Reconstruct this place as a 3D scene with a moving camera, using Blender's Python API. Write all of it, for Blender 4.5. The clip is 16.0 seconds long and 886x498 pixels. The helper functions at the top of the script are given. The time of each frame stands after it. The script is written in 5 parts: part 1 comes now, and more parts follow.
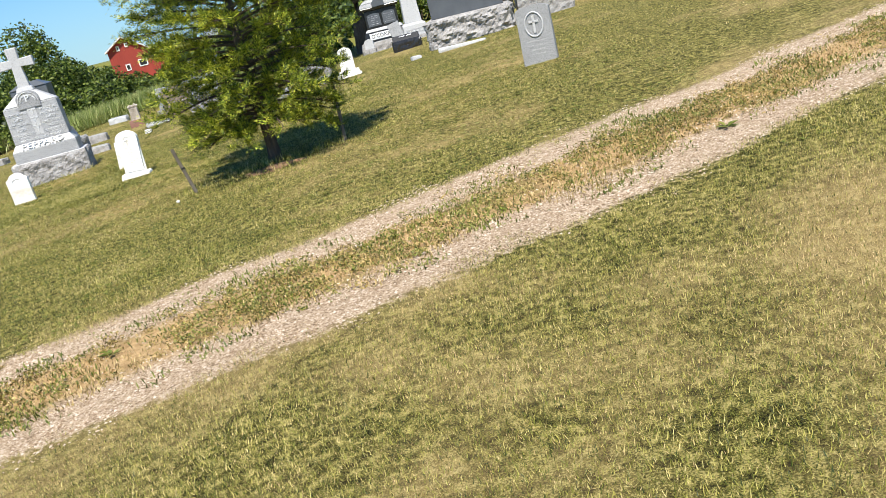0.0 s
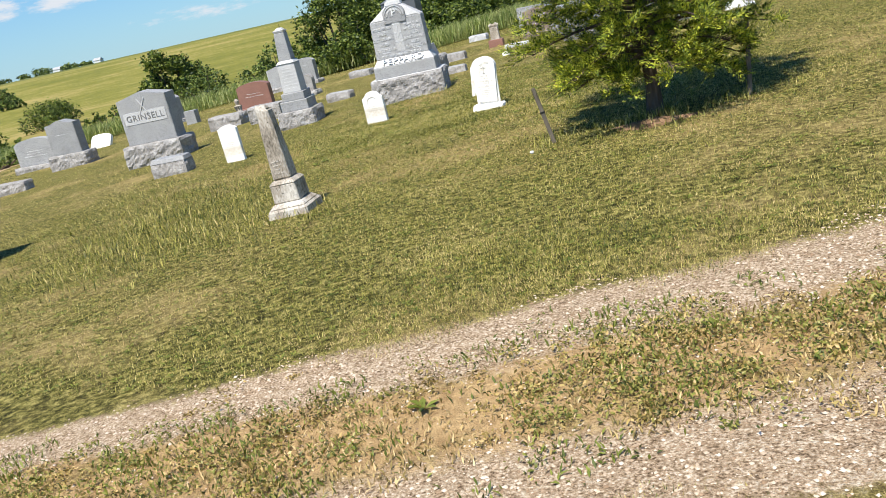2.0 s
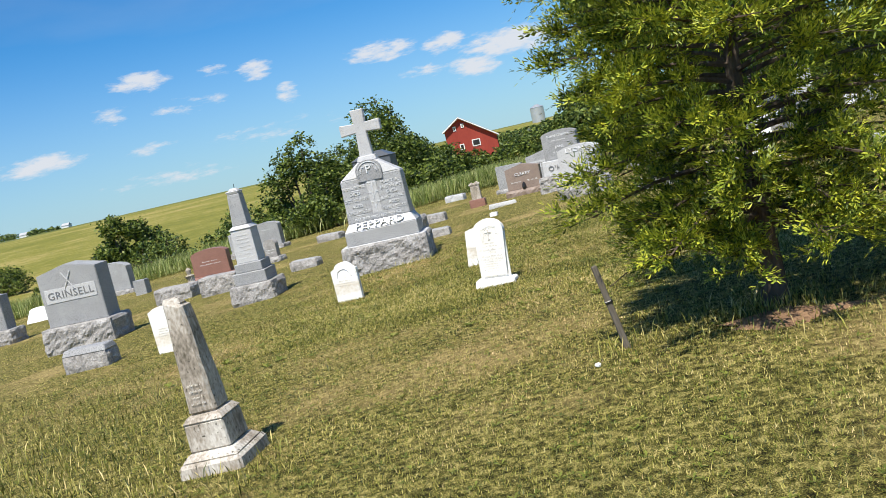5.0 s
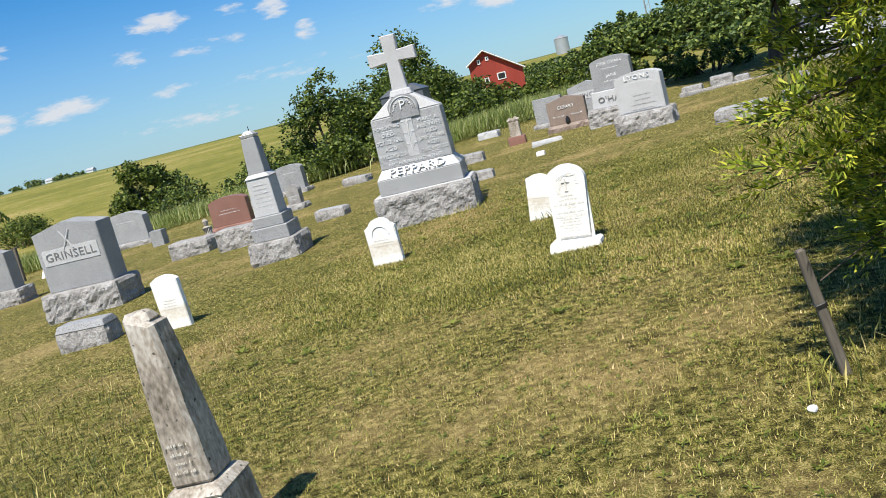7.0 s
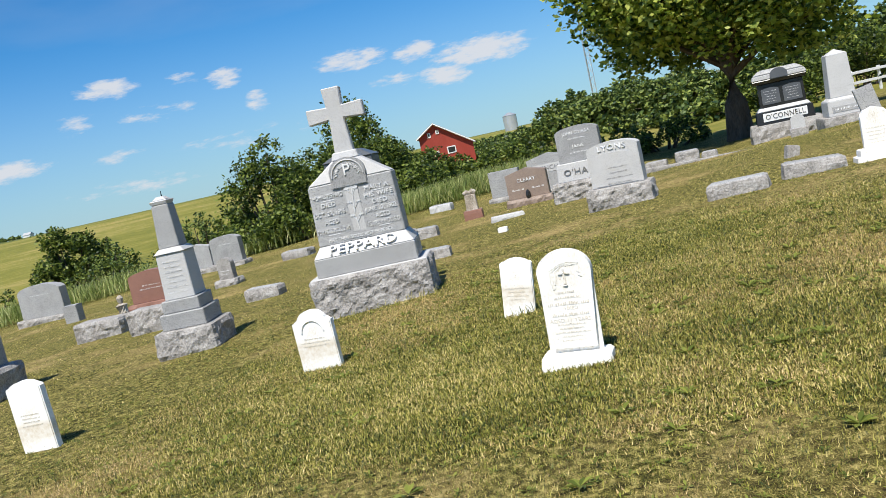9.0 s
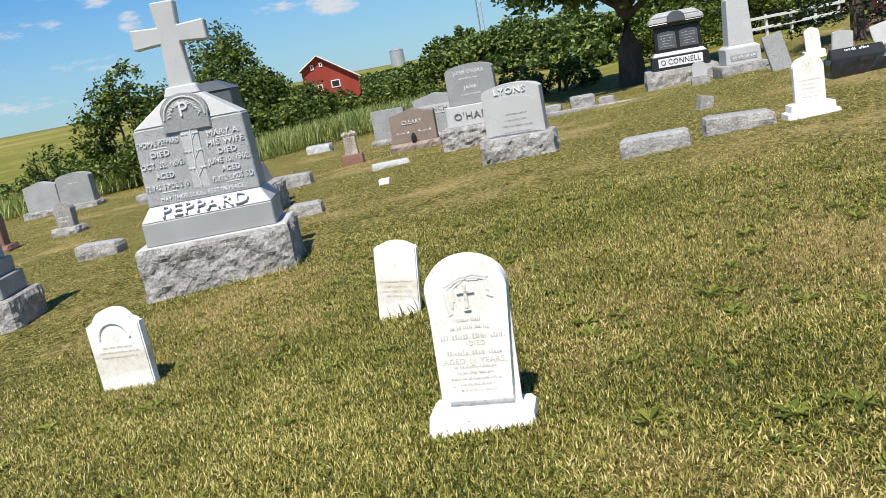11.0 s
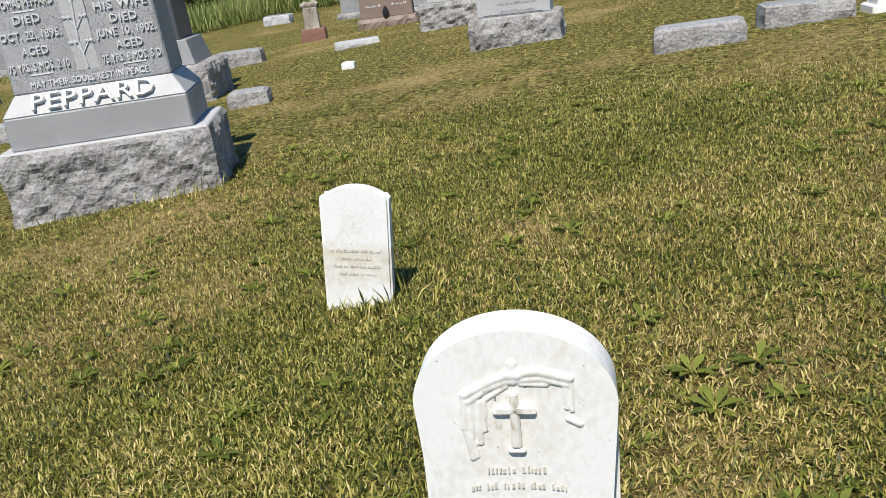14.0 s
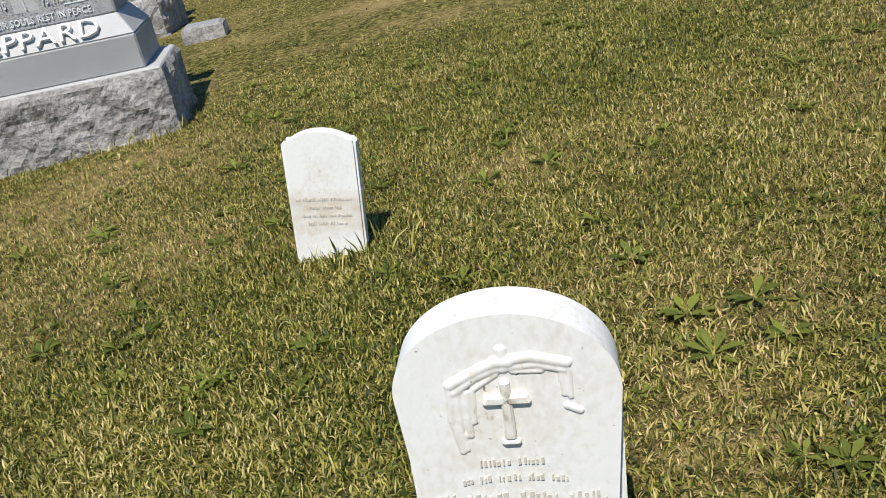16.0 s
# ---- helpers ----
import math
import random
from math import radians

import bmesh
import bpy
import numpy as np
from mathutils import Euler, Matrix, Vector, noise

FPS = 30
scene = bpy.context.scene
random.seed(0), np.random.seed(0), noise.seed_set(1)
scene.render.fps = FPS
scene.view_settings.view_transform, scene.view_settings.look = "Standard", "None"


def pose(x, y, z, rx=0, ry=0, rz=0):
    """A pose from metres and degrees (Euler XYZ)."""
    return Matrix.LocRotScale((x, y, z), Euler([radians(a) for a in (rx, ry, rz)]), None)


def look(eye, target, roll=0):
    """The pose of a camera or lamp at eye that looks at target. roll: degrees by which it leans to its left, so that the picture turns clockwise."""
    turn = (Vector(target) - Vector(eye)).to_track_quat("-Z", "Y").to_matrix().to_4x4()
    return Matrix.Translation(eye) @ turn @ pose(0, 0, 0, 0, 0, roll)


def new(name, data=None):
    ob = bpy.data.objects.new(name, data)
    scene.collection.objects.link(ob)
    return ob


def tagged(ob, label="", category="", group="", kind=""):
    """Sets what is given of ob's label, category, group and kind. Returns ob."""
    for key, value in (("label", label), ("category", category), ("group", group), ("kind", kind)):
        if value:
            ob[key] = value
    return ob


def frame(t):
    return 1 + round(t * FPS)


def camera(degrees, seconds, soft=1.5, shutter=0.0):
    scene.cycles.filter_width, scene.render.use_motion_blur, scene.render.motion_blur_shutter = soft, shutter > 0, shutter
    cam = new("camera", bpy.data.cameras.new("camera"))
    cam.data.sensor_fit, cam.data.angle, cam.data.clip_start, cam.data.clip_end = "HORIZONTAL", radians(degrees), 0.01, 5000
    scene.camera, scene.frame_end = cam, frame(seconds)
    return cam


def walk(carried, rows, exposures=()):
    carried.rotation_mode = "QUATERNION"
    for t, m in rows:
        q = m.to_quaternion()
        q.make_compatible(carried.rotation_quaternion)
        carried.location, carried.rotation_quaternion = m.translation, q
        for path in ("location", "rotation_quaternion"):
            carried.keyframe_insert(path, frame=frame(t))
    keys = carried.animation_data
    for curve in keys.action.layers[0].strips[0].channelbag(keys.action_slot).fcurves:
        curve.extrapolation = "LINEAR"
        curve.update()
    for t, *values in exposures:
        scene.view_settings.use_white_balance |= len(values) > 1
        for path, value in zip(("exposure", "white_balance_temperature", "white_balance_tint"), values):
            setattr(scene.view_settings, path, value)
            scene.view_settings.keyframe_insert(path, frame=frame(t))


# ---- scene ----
cam = camera(55.1, 16.0, soft=0.6)
SLOPE_DEG = 3.2  # the lawn falls to the west
SLOPE_Z = math.tan(radians(SLOPE_DEG))
TURNED = Matrix.Rotation(radians(-SLOPE_DEG), 4, "Y")
PATH = [
    (0, (0.041, 0.031, 1.49), (-0.159, 1.935, 0.912), -17.7),
    (0.3, (-0.033, 0.334, 1.478), (-0.27, 2.225, 0.873), -15.8),
    (0.4, (-0.054, 0.433, 1.479), (-0.477, 2.303, 0.913), -16.5),
    (0.5, (-0.1, 0.528, 1.49), (-0.608, 2.38, 0.929), -16.8),
    (1, (-0.302, 1.058, 1.501), (-0.862, 2.89, 0.926), -16.3),
    (1.4, (-0.437, 1.465, 1.498), (-0.896, 3.301, 0.851), -15.5),
    (1.5, (-0.485, 1.553, 1.505), (-1.079, 3.363, 0.896), -15.9),
    (1.6, (-0.562, 1.619, 1.506), (-1.286, 3.399, 0.956), -15.0),
    (2, (-0.741, 1.959, 1.544), (-1.681, 3.645, 1.021), -15.7),
    (2.5, (-1.007, 2.356, 1.584), (-1.933, 4.056, 1.082), -15.2),
    (2.6, (-1.043, 2.46, 1.571), (-2.001, 4.153, 1.106), -15.1),
    (2.8, (-1.201, 2.662, 1.561), (-2.288, 4.304, 1.211), -14.7),
    (3, (-1.244, 2.83, 1.589), (-2.375, 4.449, 1.276), -15.1),
    (3.5, (-1.59, 3.282, 1.549), (-2.665, 4.949, 1.293), -16.0),
    (4, (-1.794, 3.74, 1.579), (-2.939, 5.38, 1.579), -15.9),
    (4.5, (-2.071, 4.193, 1.522), (-3.057, 5.931, 1.453), -15.9),
    (5, (-2.332, 4.634, 1.486), (-3.147, 6.45, 1.295), -15.8),
    (5.2, (-2.428, 4.818, 1.49), (-3.315, 6.596, 1.268), -15.9),
    (7.3, (-3.56, 6.652, 1.572), (-4.457, 8.411, 1.256), -17.4),
    (7.5, (-3.627, 6.858, 1.57), (-4.547, 8.611, 1.285), -17.1),
    (8, (-3.913, 7.273, 1.56), (-4.83, 9.036, 1.336), -16.4),
    (8.5, (-4.144, 7.783, 1.512), (-4.981, 9.59, 1.331), -16.1),
    (9, (-4.371, 8.272, 1.498), (-5.12, 10.117, 1.308), -15.7),
    (9.2, (-4.493, 8.465, 1.481), (-5.162, 10.339, 1.278), -15.6),
    (11.3, (-4.958, 10.437, 1.542), (-5.476, 12.324, 1.128), -13.6),
    (11.5, (-5.041, 10.588, 1.528), (-5.546, 12.478, 1.109), -13.4),
    (12, (-5.157, 10.975, 1.508), (-5.589, 12.871, 1.042), -13.5),
    (12.5, (-5.219, 11.386, 1.499), (-5.663, 13.267, 0.981), -12.3),
    (13, (-5.372, 11.733, 1.456), (-5.764, 13.611, 0.892), -12.5),
    (13.5, (-5.42, 12.096, 1.416), (-5.872, 13.942, 0.796), -12.0),
    (14, (-5.497, 12.333, 1.397), (-5.983, 14.15, 0.717), -11.4),
    (14.5, (-5.583, 12.456, 1.386), (-6.003, 14.264, 0.643), -11.6),
    (14.9, (-5.625, 12.51, 1.38), (-6.118, 14.285, 0.602), -10.8),
    (15, (-5.613, 12.512, 1.38), (-6.124, 14.271, 0.578), -10.8),
    (15.5, (-5.607, 12.509, 1.378), (-6.171, 14.234, 0.537), -11.3),
    (16, (-5.528, 12.536, 1.405), (-5.983, 14.285, 0.548), -14.6),
]
walk(cam, [(t, TURNED @ look(eye, target, roll)) for t, eye, target, roll in PATH], exposures=[(0.0, 0.62), (2.0, 0.50), (5.0, 0.42), (9.0, 0.34), (11.5, 0.30), (13.0, 0.20), (14.5, 0.04), (16.0, -0.02)])


def smooth(a, b, v):
    u = np.clip((v - a) / (b - a), 0, 1)
    return u * u * (3 - 2 * u)


def gz(x, y):
    """Height of the ground: a lawn falling gently to the west, a shallow valley, far fields."""
    x, y = np.asarray(x, float), np.asarray(y, float)
    u = np.clip(x, -60, 40)
    near = SLOPE_Z * np.where(u < -35, -35 - 10 * (1 - np.exp((u + 35) / 10)), np.where(u > 15, 15 + 8 * (1 - np.exp(-(u - 15) / 8)), u))
    d = np.hypot(x + 2, y - 5)
    far = 2.7 + 0.5 * np.sin(x * 0.004 + 1) + 0.4 * np.sin(y * 0.005)
    near = near + 0.012 * np.sin(x * 1.7 + 0.6 * y) * np.cos(y * 1.3 - 0.4 * x)
    near = near - 0.8 * smooth(26, 42, y) * smooth(-16, -8, x)
    return near + (far - near) * smooth(55, 430, d)


def ground_z(x, y):
    return float(gz(x, y))


# ---- light ----
world = bpy.data.worlds.new("sky")
scene.world = world
world.use_nodes = True
wn, wl = world.node_tree.nodes, world.node_tree.links
wn.clear()
sky = wn.new("ShaderNodeTexSky")
sky.sky_type, sky.sun_disc = "NISHITA", False
SUN_FROM = Vector((0.0, -0.60, 1.0)).normalized()
sky.sun_elevation = math.asin(SUN_FROM.z)
sky.sun_rotation = math.atan2(SUN_FROM.x, SUN_FROM.y)
sky.air_density, sky.dust_density, sky.ozone_density = 1.0, 0.1, 3.5
coord = wn.new("ShaderNodeTexCoord")
squash = wn.new("ShaderNodeMapping")
squash.inputs["Scale"].default_value = (1.0, 1.0, 3.4)
puff = wn.new("ShaderNodeTexNoise")
puff.inputs["Scale"].default_value, puff.inputs["Detail"].default_value, puff.inputs["Roughness"].default_value = 10.5, 7, 0.55
ramp = wn.new("ShaderNodeValToRGB")
ramp.color_ramp.elements[0].position, ramp.color_ramp.elements[1].position = 0.575, 0.69
clouds = wn.new("ShaderNodeMixRGB")
clouds.inputs[2].default_value = (9.5, 9.8, 10.4, 1)
veil_noise = wn.new("ShaderNodeTexNoise")
veil_noise.inputs["Scale"].default_value, veil_noise.inputs["Detail"].default_value = 3.0, 5
veil_ramp = wn.new("ShaderNodeValToRGB")
veil_ramp.color_ramp.elements[0].position, veil_ramp.color_ramp.elements[1].position = 0.45, 0.75
veil_ramp.color_ramp.elements[1].color = (0.16, 0.16, 0.16, 1)
veil = wn.new("ShaderNodeMixRGB")
veil.inputs[2].default_value = (7.5, 8.2, 9.4, 1)
vivid = wn.new("ShaderNodeMixRGB")
vivid.blend_type = "MULTIPLY"
vivid.inputs[0].default_value = 1.0
vivid.inputs[2].default_value = (0.36, 1.08, 1.62, 1)
back = wn.new("ShaderNodeBackground")
back.inputs["Strength"].default_value = 0.060
wout = wn.new("ShaderNodeOutputWorld")
wl.new(coord.outputs["Generated"], squash.inputs[0])
wl.new(squash.outputs[0], puff.inputs["Vector"])
wl.new(puff.outputs["Fac"], ramp.inputs[0])
height = wn.new("ShaderNodeSeparateXYZ")
wl.new(coord.outputs["Generated"], height.inputs[0])


def sky_math(kind, a, b=0.0, c=0.0):
    o = wn.new("ShaderNodeMath")
    o.operation = kind
    for k, v in enumerate((a, b, c)):
        if isinstance(v, (int, float)):
            o.inputs[k].default_value = v
        else:
            wl.new(v, o.inputs[k])
    return o.outputs[0]


# fair-weather cumulus: bearing, height over the horizon, width and depth in degrees, thickness
CUMULUS = ((-40.4, 8.0, 2.6, 0.9, 0.95), (-33.3, 7.4, 1.5, 0.9, 0.95), (-35.8, 7.9, 1.4, 0.6, 0.7), (-31.5, 5.6, 1.1, 0.9, 0.95),
           (-25.0, 6.9, 3.2, 0.9, 0.95), (-20.9, 6.6, 1.9, 1.0, 0.95), (-16.5, 5.7, 4.4, 1.3, 1.1), (-19.0, 4.7, 2.4, 1.1, 1.0),
           (-22.4, 5.0, 2.2, 0.6, 0.6), (-47.3, 4.2, 3.4, 0.9, 1.0), (-42.7, 6.2, 1.5, 0.8, 0.6), (-40.9, 3.9, 2.2, 0.5, 0.6),
           (-39.8, 1.9, 5.0, 0.7, 0.55), (-38.0, 6.1, 3.6, 0.7, 0.5), (-50.5, 8.1, 1.7, 0.9, 0.85), (-51.6, 4.2, 2.4, 0.9, 0.95), (-33.0, 3.4, 5.0, 0.8, 0.45))
wobble = wn.new("ShaderNodeTexNoise")
wobble.inputs["Scale"].default_value, wobble.inputs["Detail"].default_value, wobble.inputs["Roughness"].default_value = 34.0, 6, 0.62
wl.new(squash.outputs[0], wobble.inputs["Vector"])
shift = sky_math("SUBTRACT", wobble.outputs["Fac"], 0.5)
bearing = sky_math("MULTIPLY", sky_math("ARCTAN2", height.outputs["X"], height.outputs["Y"]), 57.2958)
climb = sky_math("MULTIPLY", sky_math("ARCSINE", height.outputs["Z"]), 57.2958)
piled = -0.7
for b_at, c_at, b_w, c_w, thick in CUMULUS:
    u = sky_math("MULTIPLY", sky_math("SUBTRACT", bearing, b_at), 1.6 / b_w)
    v = sky_math("MULTIPLY", sky_math("SUBTRACT", climb, c_at), 1.6 / c_w)
    r2 = sky_math("MULTIPLY_ADD", u, u, sky_math("MULTIPLY", v, v))
    piled = sky_math("MAXIMUM", piled, sky_math("MULTIPLY_ADD", r2, -0.5 * thick, thick))
edge = wn.new("ShaderNodeMapRange")
edge.interpolation_type = "SMOOTHSTEP"
edge.inputs["From Min"].default_value, edge.inputs["From Max"].default_value = 0.18, 1.05
wl.new(sky_math("MULTIPLY_ADD", shift, 2.6, piled), edge.inputs["Value"])
elsewhere = wn.new("ShaderNodeMapRange")   # scattered puffs over the rest of the sky
elsewhere.inputs["From Min"].default_value, elsewhere.inputs["From Max"].default_value = 24.0, 34.0
wl.new(sky_math("ABSOLUTE", sky_math("ADD", bearing, 34.0)), elsewhere.inputs["Value"])
wl.new(sky_math("MAXIMUM", sky_math("MULTIPLY", edge.outputs[0], 0.92), sky_math("MULTIPLY", ramp.outputs[0], elsewhere.outputs[0])), clouds.inputs[0])
wl.new(sky.outputs[0], vivid.inputs[1])
wl.new(squash.outputs[0], veil_noise.inputs["Vector"])
wl.new(veil_noise.outputs["Fac"], veil_ramp.inputs[0])
haze = wn.new("ShaderNodeMapRange")   # pale summer haze along the horizon
haze.interpolation_type = "SMOOTHSTEP"
haze.inputs["From Min"].default_value, haze.inputs["From Max"].default_value = -0.05, 0.22
haze.inputs["To Min"].default_value, haze.inputs["To Max"].default_value = 0.62, 0.0
wl.new(height.outputs["Z"], haze.inputs["Value"])
both = wn.new("ShaderNodeMath")
both.operation = "MAXIMUM"
wl.new(haze.outputs[0], both.inputs[0])
wl.new(veil_ramp.outputs[0], both.inputs[1])
wl.new(both.outputs[0], veil.inputs[0])
wl.new(vivid.outputs[0], veil.inputs[1])
wl.new(veil.outputs[0], clouds.inputs[1])
wl.new(clouds.outputs[0], back.inputs[0])
wl.new(back.outputs[0], wout.inputs[0])
sun = new("sun", bpy.data.lights.new("sun", "SUN"))
sun.data.energy, sun.data.angle, sun.data.color = 5.0, radians(0.53), (1.0, 0.95, 0.86)
sun.matrix_world = look((0, 0, 30), Vector((0, 0, 30)) - SUN_FROM)


# ---- materials ----
def mat(name, stops, scale=8.0, rough=0.8, bump=0.3, bscale=60.0, fine=0.5, spec=0.3, metal=0.0, per="", speck=None, streak=0.0, bdist=0.01):
    """A procedural surface: colour stops over two scales of noise, specks, relief."""
    m = bpy.data.materials.new(name)
    m.use_nodes = True
    n, l = m.node_tree.nodes, m.node_tree.links
    b = n["Principled BSDF"]
    b.inputs["Roughness"].default_value, b.inputs["Specular IOR Level"].default_value, b.inputs["Metallic"].default_value = rough, spec, metal
    tc = n.new("ShaderNodeTexCoord")
    mp = n.new("ShaderNodeMapping")
    mp.inputs["Scale"].default_value = (1, 1, 1 - streak)
    l.new(tc.outputs["Object"], mp.inputs[0])
    big, small = n.new("ShaderNodeTexNoise"), n.new("ShaderNodeTexNoise")
    big.inputs["Scale"].default_value, big.inputs["Detail"].default_value = scale, 6
    small.inputs["Scale"].default_value, small.inputs["Detail"].default_value = bscale, 4
    l.new(mp.outputs[0], big.inputs["Vector"])
    l.new(mp.outputs[0], small.inputs["Vector"])
    mix = n.new("ShaderNodeMath")
    mix.operation = "MULTIPLY_ADD"
    l.new(small.outputs["Fac"], mix.inputs[0])
    mix.inputs[1].default_value = fine
    half = n.new("ShaderNodeMath")
    half.operation = "MULTIPLY_ADD"
    l.new(big.outputs["Fac"], half.inputs[0])
    half.inputs[1].default_value, half.inputs[2].default_value = 1 - fine, 0
    l.new(half.outputs[0], mix.inputs[2])
    value = mix.outputs[0]
    if per:
        info = n.new("ShaderNodeNewGeometry" if per == "island" else "ShaderNodeObjectInfo")
        add = n.new("ShaderNodeMath")
        add.operation = "MULTIPLY_ADD"
        l.new(info.outputs["Random Per Island" if per == "island" else "Random"], add.inputs[0])
        add.inputs[1].default_value = 0.75 if per == "island" else 0.12
        sub = n.new("ShaderNodeMath")
        sub.operation = "SUBTRACT"
        l.new(value, sub.inputs[0])
        sub.inputs[1].default_value = 0.375 if per == "island" else 0.06
        l.new(sub.outputs[0], add.inputs[2])
        value = add.outputs[0]
    r = n.new("ShaderNodeValToRGB")
    el = r.color_ramp.elements
    while len(el) < len(stops):
        el.new(0.5)
    for e, (p, c) in zip(el, stops):
        e.position, e.color = p, (*c, 1)
    l.new(value, r.inputs[0])
    colour = r.outputs[0]
    if speck:
        sp = n.new("ShaderNodeTexNoise")
        sp.inputs["Scale"].default_value, sp.inputs["Detail"].default_value = speck[1], 2
        l.new(tc.outputs["Object"], sp.inputs["Vector"])
        cut = n.new("ShaderNodeValToRGB")
        cut.color_ramp.elements[0].position, cut.color_ramp.elements[1].position = speck[2], speck[2] + 0.05
        l.new(sp.outputs["Fac"], cut.inputs[0])
        m2 = n.new("ShaderNodeMixRGB")
        m2.inputs[2].default_value = (*speck[0], 1)
        l.new(cut.outputs[0], m2.inputs[0])
        l.new(colour, m2.inputs[1])
        colour = m2.outputs[0]
    l.new(colour, b.inputs["Base Color"])
    bp = n.new("ShaderNodeBump")
    bp.inputs["Strength"].default_value, bp.inputs["Distance"].default_value = bump, bdist
    l.new(mix.outputs[0], bp.inputs["Height"])
    l.new(bp.outputs[0], b.inputs["Normal"])
    return m


def leafy(name, stops, through_light=0.35, rough=0.5):
    """Leaf surface that lets some light through, varied leaf by leaf."""
    m = mat(name, stops, 1.2, rough, 0.0, 30, 0.3, 0.35, per="island")
    n, l = m.node_tree.nodes, m.node_tree.links
    b, out = n["Principled BSDF"], n["Material Output"]
    tr, mx = n.new("ShaderNodeBsdfTranslucent"), n.new("ShaderNodeMixShader")
    l.new(b.inputs["Base Color"].links[0].from_socket, tr.inputs[0])
    mx.inputs[0].default_value = through_light
    l.new(b.outputs[0], mx.inputs[1])
    l.new(tr.outputs[0], mx.inputs[2])
    l.new(mx.outputs[0], out.inputs[0])
    return m


def g(v, warm=0.0):
    return (v * (1 + warm), v, v * (1 - warm))


M = {}
M["granite"] = mat("grey_granite", [(0.25, g(0.20)), (0.5, g(0.37)), (0.75, g(0.54))], 2.5, 0.6, 0.25, 170, 0.7, speck=(g(0.10), 130, 0.57), per="object", bdist=0.004)
M["granite_light"] = mat("light_grey_granite", [(0.25, g(0.36, 0.02)), (0.5, g(0.52, 0.01)), (0.75, g(0.64))], 2.5, 0.6, 0.2, 170, 0.7, speck=(g(0.16), 240, 0.62), bdist=0.004)
M["granite_rough"] = mat("rock_faced_granite", [(0.28, g(0.13, 0.06)), (0.5, g(0.33, 0.06)), (0.72, g(0.54, 0.03))], 6, 0.85, 1.0, 32, 0.5, speck=(g(0.11), 160, 0.6), bdist=0.035)
M["granite_dark"] = mat("dark_polished_granite", [(0.3, g(0.012)), (0.7, g(0.035))], 3, 0.22, 0.05, 200, 0.6, 0.5, speck=(g(0.11), 260, 0.68))
M["granite_slate"] = mat("blue_grey_granite", [(0.3, (0.06, 0.065, 0.075)), (0.7, (0.13, 0.14, 0.15))], 3, 0.35, 0.05, 200, 0.6, 0.5)
M["granite_red"] = mat("red_granite", [(0.3, (0.05, 0.017, 0.013)), (0.7, (0.11, 0.032, 0.025))], 4, 0.3, 0.1, 220, 0.7, 0.5, speck=((0.03, 0.015, 0.014), 230, 0.62))
M["granite_pink"] = mat("pink_granite", [(0.3, (0.20, 0.10, 0.075)), (0.7, (0.34, 0.18, 0.14))], 4, 0.5, 0.15, 200, 0.7, speck=((0.14, 0.07, 0.06), 230, 0.62))
M["granite_brown"] = mat("brown_granite", [(0.3, (0.20, 0.15, 0.12)), (0.7, (0.36, 0.28, 0.23))], 4, 0.55, 0.15, 200, 0.7, speck=((0.10, 0.075, 0.06), 230, 0.62))
M["marble"] = mat("weathered_white_marble", [(0.30, (0.44, 0.35, 0.24)), (0.38, (0.78, 0.74, 0.67)), (0.52, (0.89, 0.88, 0.85))], 4, 0.8, 0.6, 70, 0.4, speck=((0.22, 0.19, 0.15), 55, 0.72), streak=0.4, bdist=0.006)
M["marble_old"] = mat("stained_old_marble", [(0.30, (0.10, 0.085, 0.06)), (0.46, (0.36, 0.31, 0.25)), (0.62, (0.66, 0.62, 0.55))], 4, 0.85, 0.6, 60, 0.4, speck=((0.09, 0.08, 0.06), 40, 0.66), streak=0.55, bdist=0.008)
M["letter_pale"] = mat("pale_cut_lettering", [(0.3, g(0.62)), (0.7, g(0.74))], 10, 0.8, 0.2, 150, 0.6)
M["marble_banded"] = mat("white_marble_with_rusty_stain", [(0.30, (0.50, 0.40, 0.27)), (0.36, (0.80, 0.76, 0.69)), (0.50, (0.90, 0.89, 0.86))], 5, 0.8, 0.6, 70, 0.4, speck=((0.30, 0.24, 0.15), 75, 0.74), streak=0.2, bdist=0.006)
M["letter_light"] = mat("raised_light_lettering", [(0.3, g(0.70)), (0.7, g(0.82))], 10, 0.7, 0.2, 150, 0.6)
M["letter_dark"] = mat("cut_dark_lettering", [(0.3, g(0.14)), (0.7, g(0.22))], 10, 0.8, 0.2, 150, 0.6)
M["letter_marble"] = mat("cut_marble_lettering", [(0.3, (0.58, 0.53, 0.44)), (0.7, (0.78, 0.74, 0.67))], 10, 0.8, 0.2, 150, 0.6)


